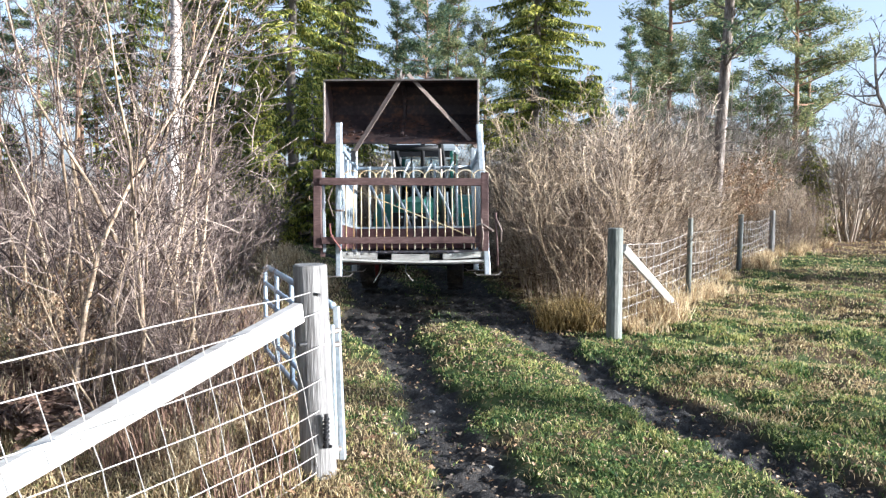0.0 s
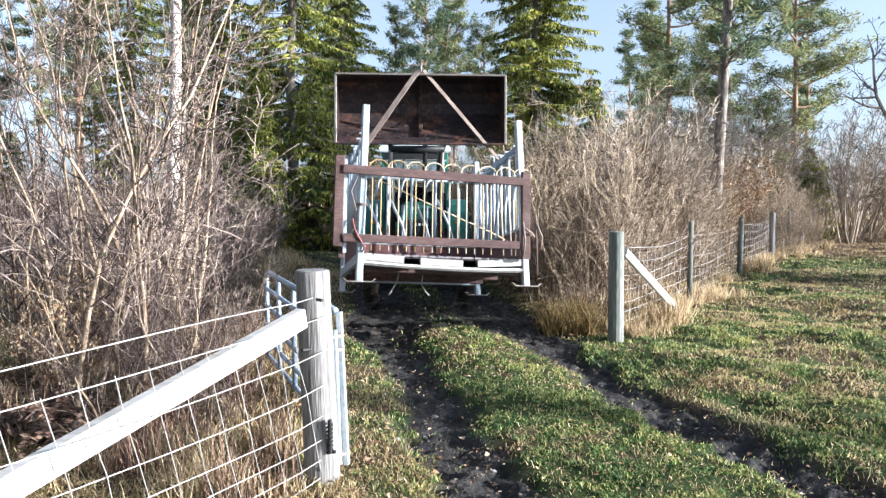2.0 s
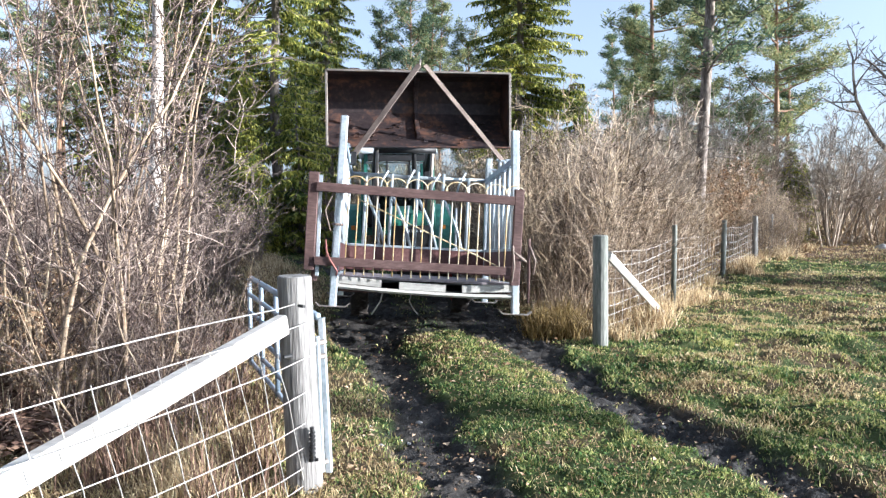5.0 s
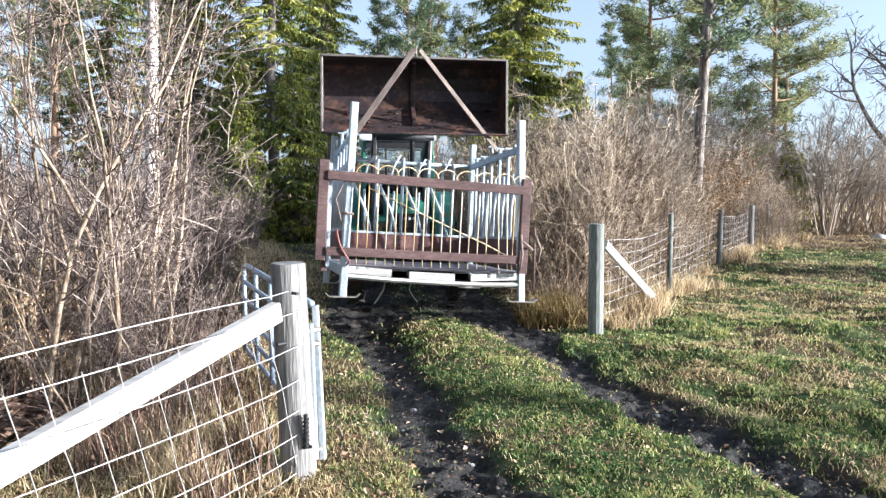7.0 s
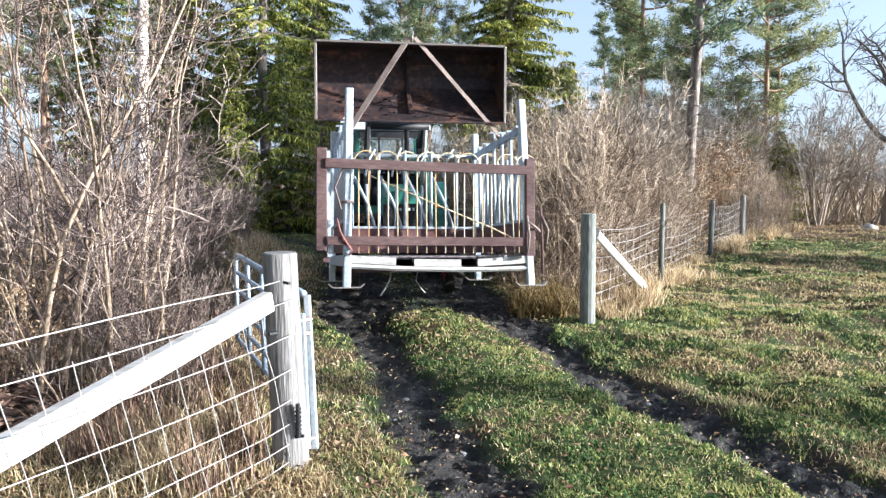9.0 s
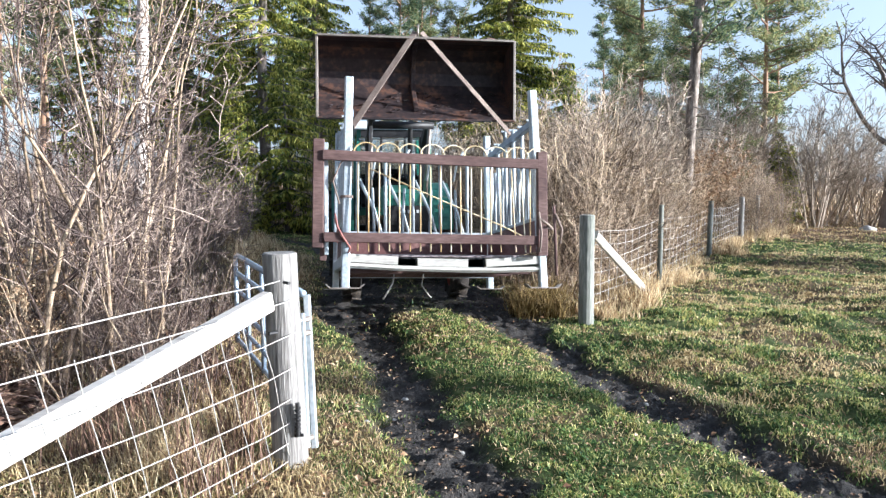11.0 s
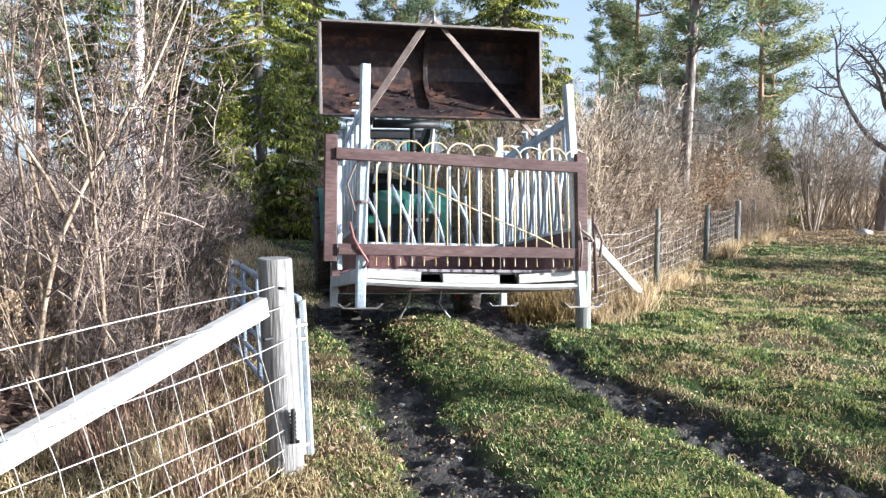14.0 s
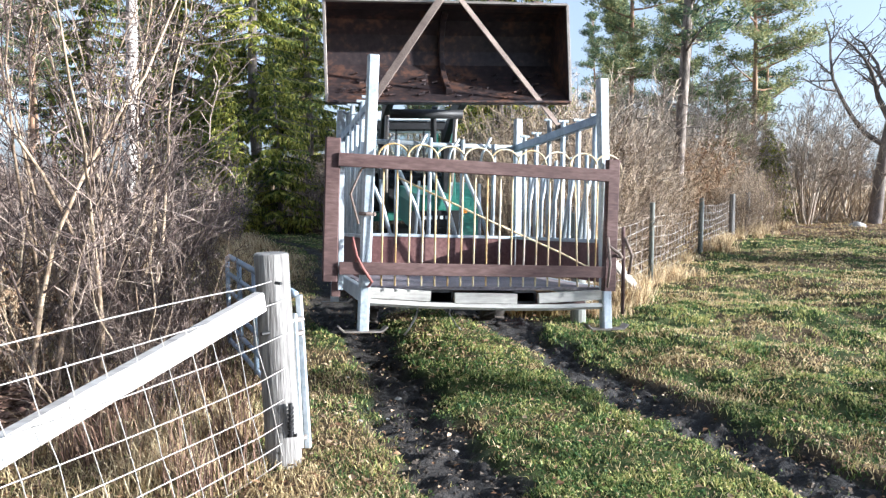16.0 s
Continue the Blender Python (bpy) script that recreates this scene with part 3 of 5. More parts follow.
cab = part("cab", Geo().prism((-0.58, 3.85, 1.1), (0.58, 3.85, 1.1), 1.3, 0.12), M_GREEN, tractor)
part("roof", Geo().prism((0, 3.08, 2.4), (0, 4.65, 2.4), 1.22, 0.12, bevel=0.35), M_CABWHITE, cab, "off-white cab roof")
part("visor", Geo().prism((-0.5, 3.03, 2.27), (0.5, 3.03, 2.27), 0.05, 0.09), M_BLACK, cab)
for sx in (-1, 1):
    for y in (3.1, 4.6):
        part("pillar", Geo().prism((sx * 0.56, y, 1.1), (sx * 0.53, y + 0.04, 2.36), 0.06, 0.07, (0, 1, 0)), M_GREEN, cab)
    part("side_window", Geo().prism((sx * 0.55, 3.15, 1.75), (sx * 0.55, 4.55, 1.75), 0.008, 1.1), M_GLASS, cab)
part("windscreen", Geo().prism((-0.52, 3.1, 1.85), (0.52, 3.1, 1.85), 0.008, 0.75), M_GLASS, cab)
part("rear_window", Geo().prism((-0.52, 4.62, 1.75), (0.52, 4.62, 1.75), 0.008, 1.0), M_GLASS, cab)
part("roof_trim", Geo().prism((-0.6, 3.0, 2.37), (0.6, 3.0, 2.37), 0.04, 0.05), M_CABWHITE, cab)
part("screen_bar", Geo().prism((-0.53, 3.08, 2.2), (0.53, 3.08, 2.2), 0.03, 0.03), M_CABWHITE, cab)
# black inner panels, added to darken the view through the glass
part("dashboard", Geo().prism((-0.5, 3.25, 1.42), (0.5, 3.25, 1.42), 0.26, 0.5, bevel=0.2), M_BLACK, cab)
part("headliner", Geo().prism((0, 3.12, 2.325), (0, 4.58, 2.325), 1.06, 0.03), M_BLACK, cab)
part("rear_panel", Geo().prism((-0.52, 4.58, 1.4), (0.52, 4.58, 1.4), 0.03, 0.5), M_BLACK, cab)
for sx in (-0.55, 0.55):
    part("lower_panel", Geo().prism((sx * 0.97, 3.15, 1.38), (sx * 0.97, 4.55, 1.38), 0.02, 0.46), M_BLACK, cab)
for sx in (-0.2, 0.16):
    part("screen_bar", Geo().prism((sx, 3.075, 1.6), (sx, 3.075, 2.33), 0.028, 0.02, (0, 1, 0)), M_BLACK, cab)
part("seat", Geo().prism((0, 4.3, 1.35), (0, 4.42, 1.75), 0.45, 0.12, (0, 1, 0), 0.3), M_BLACK, cab)
part("steering_wheel", Geo().disc_ring((0, 3.6, 1.6), (0, -0.5, 1), [(-0.012, 0.2), (0, 0.215), (0.012, 0.2), (0, 0.188), (-0.012, 0.2)], 20), M_BLACK, cab)


def wheel(x, y, r, wide, rim_mat):
    """A wheel with a lugged tyre, a dished rim and a hub, turning round its own x axis."""
    g, h = Geo(), wide / 2
    g.disc_ring((0, 0, 0), (1, 0, 0), [(-h * 0.8, r * 0.58), (-h, r * 0.75), (-h * 0.85, r * 0.93), (0, r * 0.96), (h * 0.85, r * 0.93), (h, r * 0.75), (h * 0.8, r * 0.58)], 30)
    w = part("wheel", g, M_TYRE, tractor, "worn muddy farm tyre on a steel rim", smooth=True)
    w.location = (x, y, r)
    lug = Geo()
    for k in range(20):
        a = 2 * math.pi * k / 20
        s = 1 if k % 2 else -1
        p = lambda b, q: (q, math.cos(b) * r * 0.965, math.sin(b) * r * 0.965)
        lug.prism(p(a, 0), p(a + 0.16, s * h * 0.95), r * 0.06, r * 0.07, (0, math.cos(a), math.sin(a)))
    part("tread", lug, M_TYRE, w)
    s = -1 if x < 0 else 1
    rim = Geo().disc_ring((0, 0, 0), (s, 0, 0), [(-h * 0.8, r * 0.57), (h * 0.75, r * 0.57), (h * 0.7, r * 0.52), (h * 0.2, r * 0.46), (h * 0.1, r * 0.2), (h * 0.3, r * 0.18), (h * 0.3, 0.001)], 26)
    part("rim", rim, rim_mat, w, smooth=True)
    return w


WHEELS = [(wheel(-0.7, 1.55, 0.42, 0.25, M_RED), -0.7, 1.55, 0.42), (wheel(0.7, 1.55, 0.42, 0.25, M_RED), 0.7, 1.55, 0.42),
          (wheel(-0.8, 4.1, 0.72, 0.42, M_RED), -0.8, 4.1, 0.72), (wheel(0.8, 4.1, 0.72, 0.42, M_RED), 0.8, 4.1, 0.72)]

# ---- fences and gate ----
def round_post(name, x, y, h, r, mat, parent, lean=(0, 0), sides=16, label=""):
    g = Geo()
    zs = np.linspace(-0.05, h, 7)
    g.tube([(x + lean[0] * z / h, y + lean[1] * z / h, z) for z in zs], [r * (1.03 - 0.05 * i / 6 + 0.012 * math.sin(i * 2.3 + x)) for i in range(7)], sides)
    g.tube([(x + lean[0], y + lean[1], h), (x + lean[0], y + lean[1], h + 0.008)], [r * 0.98, r * 0.9], sides)
    return part(name, g, mat, parent, label)


near_fence = thing("fence", "wire netting fence with thick grey end post and pale brace", "fence", "fences")
POST = Vector((-0.855, 3.9, 0))
round_post("end_post", POST.x, POST.y, 1.18, 0.097, M_POST, near_fence, (-0.055, 0.06), 22, "thick weathered grey end post")
along = Vector((-0.41, -0.91, 0)).normalized()
# one pale colour, much lighter than the end post's grey
part("brace", Geo().prism(POST + along * 0.115 + Vector((-0.035, 0, 0.94)), POST + along * 3.0 + Vector((-0.02, 0, 0.368)), 0.065, 0.108, bevel=0.1), M_BRACE, near_fence, "pale brace rail")
LEN = 4.2
heights = (1.06, 0.93, 0.74, 0.56, 0.4, 0.27, 0.15, 0.04)
rng = random.Random(2)
for i, z in enumerate(heights):
    pts = []
    for k in range(15):
        s = LEN * k / 14
        pts.append(POST + along * s + Vector((0.05, 0.0, z + 0.012 * math.sin(s * 2.1 + i) - (0.02 if 0 < k < 14 else 0))))
    if i == 0:
        pts = [POST + Vector((-0.02, -0.1, 1.05))] + pts[1:]
    part("strand", Geo().tube(pts, 0.0028, 5, False), M_WIRE, near_fence, smooth=True)
for k in range(26):
    s0 = 0.1 + 0.155 * k
    pts = [POST + along * (s0 + 0.27 * (z - 0.1)) + Vector((0.05, 0, z + 0.012 * math.sin(s0 * 2.1) - 0.02)) + Vector((rng.uniform(-1, 1), rng.uniform(-1, 1), 0)) * 0.008 for z in heights[1:]]
    part("stay_wire", Geo().tube(pts, 0.0025, 4, False), M_WIRE, near_fence, smooth=True)
round_post("fence_post", POST.x + along.x * LEN, POST.y + along.y * LEN, 1.2, 0.06, M_POST, near_fence)
round_post("fence_post", POST.x + along.x * 2.95, POST.y + along.y * 2.95, 0.5, 0.04, M_POST, near_fence)
spring = Geo()
cx, cy = POST.x + 0.06, POST.y - 0.085
spring.tube([(cx + 0.014 * math.cos(a), cy + 0.014 * math.sin(a), 0.2 + 0.15 * a / 40) for a in np.linspace(0, 40, 120)], 0.0055, 5)
spring.tube([(cx, cy, 0.18), (cx, cy, 0.37)], 0.012, 8)
spring.tube([(cx - 0.02, cy + 0.01, 0.18), (cx + 0.03, cy + 0.01, 0.185)], 0.01, 6)
part("gate_spring", spring, M_BLACK, near_fence, "black coil gate spring")
part("insulator", Geo().tube([(POST.x + 0.0, POST.y - 0.09, 1.04), (POST.x + 0.035, POST.y - 0.12, 1.04)], 0.009, 8), M_BLACK, near_fence)
part("bolt", Geo().tube([(POST.x - 0.05, POST.y - 0.06, 0.76), (POST.x - 0.085, POST.y - 0.095, 0.76)], 0.01, 8), M_BLACK, near_fence)

# tubular gate, swung open away from the lane
gate = thing("metal_gate", "weathered blue-grey tubular steel farm gate standing open", "gate")
H0, H1 = Vector((-0.85, 4.3, 0)), Vector((-1.9, 6.5, 0))
for z in (0.9, 0.74, 0.58, 0.42, 0.26, 0.12):
    part("rail", Geo().tube([H0 + Vector((0, 0, z)), H0.lerp(H1, 0.94) + Vector((0, 0, z + 0.01))] + ([H1.lerp(H0, 0.02) + Vector((0, 0, z - 0.03))] if z == 0.9 else [H1.lerp(H0, 0.01) + Vector((0, 0, z + 0.01))]), 0.019 if z < 0.9 else 0.024, 9), M_GALV_BLUE, gate, smooth=True)
for s in (0.985, 0.5, 0.25, 0.75):
    p = H0.lerp(H1, s)
    part("upright", Geo().tube([p + Vector((0, 0, 0.1)), p + Vector((0, 0, 0.9))], 0.02, 8), M_GALV_BLUE, gate, smooth=True)
part("hinge_stile", Geo().prism((-0.745, 4.05, 0.03), (-0.782, 4.07, 0.93), 0.035, 0.045, (0, 1, 0)), M_GALV, gate, "galvanised hinge stile")
part("hinge_pin", Geo().tube([(-0.768, 3.97, 0.06), (-0.79, 3.98, 0.84)], 0.013, 8), M_GALV, gate)
for z in (0.1, 0.72, 0.8):
    part("hinge", Geo().tube([(-0.82, 3.96, z), (-0.755, 4.03, z)], 0.016, 8), M_EDGE, gate)

far_fence = thing("fence", "netting fence on green-grey round posts along the thicket", "fence", "fences")
posts = [(1.62, 7.92, 1.2, 0.085), (3.22, 10.5, 1.22, 0.037), (5.44, 14.5, 1.16, 0.05), (7.75, 18.5, 1.15, 0.07), (8.9, 20.2, 1.15, 0.06), (10.0, 21.8, 1.15, 0.06), (11.2, 23.6, 1.15, 0.06), (12.6, 25.6, 1.15, 0.06)]
for i, (x, y, h, r) in enumerate(posts):
    round_post("fence_post", x, y, h, r, M_POST_GREEN if i < 3 else M_POST, far_fence, (0.01 * (i % 3 - 1), 0), 14)
part("brace", Geo().prism((1.72, 8.0, 0.98), (2.72, 9.35, 0.1), 0.07, 0.1, bevel=0.3), M_BRACE, far_fence, "pale diagonal brace rail")
for i, z in enumerate((1.0, 0.85, 0.7, 0.55, 0.4, 0.28, 0.15)):
    pts = []
    for (x0, y0, _, _), (x1, y1, _, _) in zip(posts, posts[1:]):
        for k in range(5):
            s = k / 5
            pts.append((x0 + (x1 - x0) * s - 0.05, y0 + (y1 - y0) * s, z - 0.05 * math.sin(math.pi * s) + 0.02 * math.sin(7 * s + i)))
    part("strand", Geo().tube(pts, 0.0034, 4, False), M_WIRE, far_fence, smooth=True)
for (x0, y0, _, _), (x1, y1, _, _) in zip(posts[:4], posts[1:5]):
    d = math.hypot(x1 - x0, y1 - y0)
    for k in range(1, int(d / 0.3)):
        s = k * 0.3 / d
        dz = -0.05 * math.sin(math.pi * s)
        x, y = x0 + (x1 - x0) * s - 0.05, y0 + (y1 - y0) * s
        part("stay_wire", Geo().tube([(x, y, 0.12 + dz), (x + 0.01, y, 1.0 + dz)], 0.0022, 4, False), M_WIRE, far_fence, smooth=True)

# ---- plants ----
M_SAPLING = material("sapling_bark", [(0.09, 0.063, 0.043), (0.28, 0.205, 0.135), (0.52, 0.42, 0.3)], 0.7, 0, 3, 40, 0.3, random_object=0.3)
M_TWIG = material("reddish_twig", [(0.03, 0.021, 0.019), (0.122, 0.088, 0.075), (0.45, 0.365, 0.3)], 0.7, 0, 2, 20, 0, island=0.3)
M_BRUSH = material("tan_brushwood", [(0.065, 0.045, 0.03), (0.28, 0.205, 0.13), (0.64, 0.51, 0.34)], 0.75, 0, 1.2, 20, 0, island=0.35, random_object=0.25)
M_GREYBRUSH = material("grey_brushwood", [(0.055, 0.04, 0.03), (0.24, 0.18, 0.13), (0.6, 0.49, 0.36)], 0.75, 0, 1.2, 20, 0, island=0.4, random_object=0.25)
M_BARK = material("grey_bark", [(0.07, 0.06, 0.055), (0.16, 0.135, 0.12), (0.28, 0.245, 0.215)], 0.9, 0, 5, 40, 0.8, (1, 1, 0.25))
M_BIRCH = material("pale_bark", [(0.3, 0.24, 0.21), (0.6, 0.55, 0.5), (0.74, 0.7, 0.66)], 0.75, 0, 3, 25, 0.4, (1, 1, 0.5))
M_PINEBARK = material("orange_pine_bark", [(0.14, 0.08, 0.055), (0.29, 0.175, 0.11), (0.42, 0.3, 0.2)], 0.85, 0, 2, 25, 0.7, (1, 1, 0.3))
M_SPRUCE = material("spruce_needles", [(0.02, 0.045, 0.016), (0.17, 0.2, 0.036), (0.58, 0.54, 0.11)], 0.6, 0, 0.8, 9, 0, island=0.35, translucent=0.4)
M_PINE = material("pine_needles", [(0.035, 0.07, 0.045), (0.16, 0.205, 0.1), (0.42, 0.41, 0.18)], 0.55, 0, 0.8, 9, 0, island=0.35, random_object=0.2, translucent=0.45)
M_GRASS = material("grass_blades", [(0.035, 0.085, 0.027), (0.182, 0.252, 0.072), (0.6, 0.555, 0.205)], 0.6, 0, 0.9, 5, 0, island=0.4, translucent=0.3)
M_STRAW = material("dry_straw", [(0.24, 0.165, 0.09), (0.6, 0.46, 0.27), (0.8, 0.68, 0.44)], 0.75, 0, 0.8, 6, 0, island=0.5, translucent=0.4)
M_DRY = material("withered_grass", [(0.19, 0.135, 0.065), (0.5, 0.385, 0.195), (0.78, 0.65, 0.38)], 0.75, 0, 0.8, 6, 0, island=0.5, translucent=0.4)
M_HAZEL = material("pale_hazel_bark", [(0.11, 0.088, 0.07), (0.35, 0.29, 0.225), (0.62, 0.53, 0.43)], 0.8, 0, 4, 30, 0.5, (1, 1, 0.3), random_object=0.2)
M_LEAF = material("fallen_leaf", [(0.14, 0.075, 0.04), (0.34, 0.21, 0.115), (0.56, 0.42, 0.28)], 0.75, 0, 2, 15, 0, island=0.6, translucent=0.1)
M_FERN = material("dead_fern", [(0.07, 0.04, 0.03), (0.15, 0.09, 0.065), (0.27, 0.18, 0.125)], 0.8, 0, 2, 15, 0, island=0.5)
M_STONE = material("field_stone", [(0.22, 0.21, 0.2), (0.36, 0.35, 0.33), (0.5, 0.48, 0.46)], 0.85, 0, 4, 30, 0.6, random_object=0.3)


def grow(geos, p, d, length, r, level, cfg, rng):
    """A branch with its side branches; geos: one Geo for each level."""
    seg, jit, up = cfg["seg"][level], cfg["jit"][level], cfg["up"][level]
    pts, dirs = [p.copy()], [d.copy()]
    for _ in range(seg):
        d = (d + Vector((rng.gauss(0, jit), rng.gauss(0, jit), rng.gauss(0, jit) + up))).normalized()
        p = p + d * (length / seg)
        pts.append(p.copy())
        dirs.append(d.copy())
    tip = cfg["tip"]
    radii = [max(tip, r * (1 - 0.8 * i / seg) ** cfg.get("taper", 1.0)) for i in range(seg + 1)]
    geos[level].tube(pts, radii, cfg["sides"][level], False)
    if level + 1 >= len(cfg["seg"]):
        return
    for _ in range(cfg["kids"][level]):
        s = rng.uniform(cfg["from"][level], 0.97)
        i = min(int(s * seg), seg - 1)
        f = s * seg - i
        q = pts[i].lerp(pts[i + 1], f)
        base = dirs[i]
        side = base.cross(Vector((rng.gauss(0, 1), rng.gauss(0, 1), rng.gauss(0, 1))))
        side = side.normalized() if side.length > 0.01 else Vector((1, 0, 0))
        a = radians(rng.uniform(*cfg["angle"][level]))
        grow(geos, q, (base * math.cos(a) + side * math.sin(a)).normalized(), length * cfg["ratio"][level] * rng.uniform(0.6, 1.15) * (1.15 - 0.6 * s), max(tip, radii[i] * cfg.get("thin", 0.62)), level + 1, cfg, rng)


SAPLING = dict(seg=(12, 6, 4, 2), jit=(0.1, 0.15, 0.18, 0.22), up=(0.035, 0.05, 0.03, 0.02), kids=(11, 7, 2), angle=((22, 58), (35, 75), (40, 80)), ratio=(0.36, 0.3, 0.4), sides=(7, 5, 3, 3), tip=0.0031, thin=0.46, taper=1.5)
SAPLING["from"] = (0.12, 0.15, 0.2)
BRUSH = dict(seg=(6, 4, 3), jit=(0.09, 0.15, 0.2), up=(0.03, 0.06, 0.03), kids=(9, 5), angle=((18, 50), (25, 65)), ratio=(0.42, 0.45), sides=(4, 3, 3), tip=0.0042)
BRUSH["from"] = (0.15, 0.2)
OAK = dict(seg=(7, 7, 5, 4, 2), jit=(0.09, 0.2, 0.27, 0.3, 0.3), up=(0.05, 0.05, 0.04, 0.03, 0.02), kids=(9, 7, 5, 3), angle=((35, 75), (30, 70), (30, 70), (30, 70)), ratio=(0.6, 0.5, 0.45, 0.45), sides=(9, 6, 4, 3, 3), tip=0.008)
OAK["from"] = (0.3, 0.25, 0.2, 0.2)
HEDGE = dict(seg=(7, 4, 3), jit=(0.12, 0.19, 0.24), up=(0.03, 0.05, 0.03), kids=(8, 5), angle=((18, 56), (25, 70)), ratio=(0.42, 0.45), sides=(4, 3, 3), tip=0.0037)
HEDGE["from"] = (0.12, 0.2)
HAZEL = dict(seg=(8, 5, 3, 2), jit=(0.09, 0.16, 0.2, 0.2), up=(0.03, 0.05, 0.03, 0.02), kids=(9, 5, 3), angle=((20, 50), (25, 60), (30, 60)), ratio=(0.4, 0.45, 0.45), sides=(6, 4, 3, 3), tip=0.0065)
HAZEL["from"] = (0.25, 0.2, 0.2)


def woody(name, label, category, group, stems, cfg, height, r, seed, spread, lean, mats):
    rng = random.Random(seed)
    geos = [Geo() for _ in cfg["seg"]]
    ob = thing(name, label, category, group)
    for k in range(stems):
        a = rng.uniform(0, 6.283)
        q = spread * math.sqrt(rng.random())
        p = Vector((q * math.cos(a), q * math.sin(a), -0.05))
        d = Vector((lean * math.cos(a) + rng.gauss(0, 0.06), lean * math.sin(a) + rng.gauss(0, 0.06), 1)).normalized()
        geos[0] = Geo()
        grow(geos, p, d, height * rng.uniform(0.65, 1.1), r * rng.uniform(0.6, 1.15), 0, cfg, rng)
        part("trunk" if stems == 1 else "stem", geos[0], mats[0], ob, smooth=True)
    twigs = Geo()
    for g in geos[1:]:
        twigs.add(g.v, g.f)
    tagged(part("crown", twigs, mats[1], ob), kind="stuff")
    return ob


def leaf_quads(base, tip, width, nrng):
    d = tip - base
    side = np.cross(d, nrng.normal(size=d.shape))
    side *= (np.asarray(width) / (np.linalg.norm(side, axis=1) + 1e-9))[:, None]
    mid = base * 0.55 + tip * 0.45
    v = np.stack([base, mid + side, tip, mid - side], 1).reshape(-1, 3)
    return v, np.arange(len(v)).reshape(-1, 4)


def spruce(label, h, wide, z0, seed, droop=0.35, group="conifers", dense=1.0):
    rng, nrng = random.Random(seed), np.random.default_rng(seed)
    wood = Geo()
    r0 = 0.011 * h + 0.03
    wood.tube([(0.05 * math.sin(z), 0.04 * math.cos(z * 0.7), z) for z in np.linspace(-0.1, h, 10)], [r0 * (1 - 0.93 * i / 9) for i in range(10)], 9)
    base, tip, wid = [], [], []
    z = z0
    while z < h - 0.15:
        for _ in range(rng.randint(5, 7)):
            a = rng.uniform(0, 6.283)
            length = wide * ((h - z) / (h - z0)) ** 0.7 * rng.uniform(0.55, 1.12) + 0.12
            out = np.array([math.cos(a), math.sin(a), 0.0])
            side = np.array([-out[1], out[0], 0.0])
            fall = droop * rng.uniform(0.6, 1.3)
            curve = lambda s: np.array([0, 0, z]) + out * length * s + np.array([0, 0, length * (-fall * s ** 1.1 + 0.25 * fall * s ** 3 + 0.06 * s)])
            wood.tube([Vector(curve(s)) for s in (0, 0.35, 0.7, 1)], [0.022, 0.015, 0.009, 0.004], 3, False)
            m = max(4, int(length / 0.085))
            for i in range(m):
                s = 0.12 + 0.88 * (i + rng.random()) / m
                q = curve(s)
                for sg in (-1, 1):
                    ln = (0.36 * (1 - 0.65 * s) + 0.1) * rng.uniform(0.7, 1.2) * min(1, 0.5 + length / 2)
                    e = q + (out * 0.55 + side * sg * 0.8) * ln + np.array([0, 0, -0.3 * ln - rng.uniform(0, 0.06)])
                    base.append(q), tip.append(e), wid.append(0.035)
                    for _ in range(2):
                        f = rng.uniform(0.3, 0.95)
                        b = q + (e - q) * f
                        base.append(b), tip.append(b + np.array([rng.gauss(0, 0.05), rng.gauss(0, 0.05), -rng.uniform(0.08, 0.2)])), wid.append(0.026)
        z += (0.2 + 0.012 * h) / dense
    ob = thing("spruce", label, "spruce tree", group)
    part("trunk", wood, M_BARK, ob, smooth=True)
    v, f = leaf_quads(np.array(base), np.array(tip), np.array(wid), nrng)
    fast_mesh("crown", v, f, M_SPRUCE, ob)
    return ob


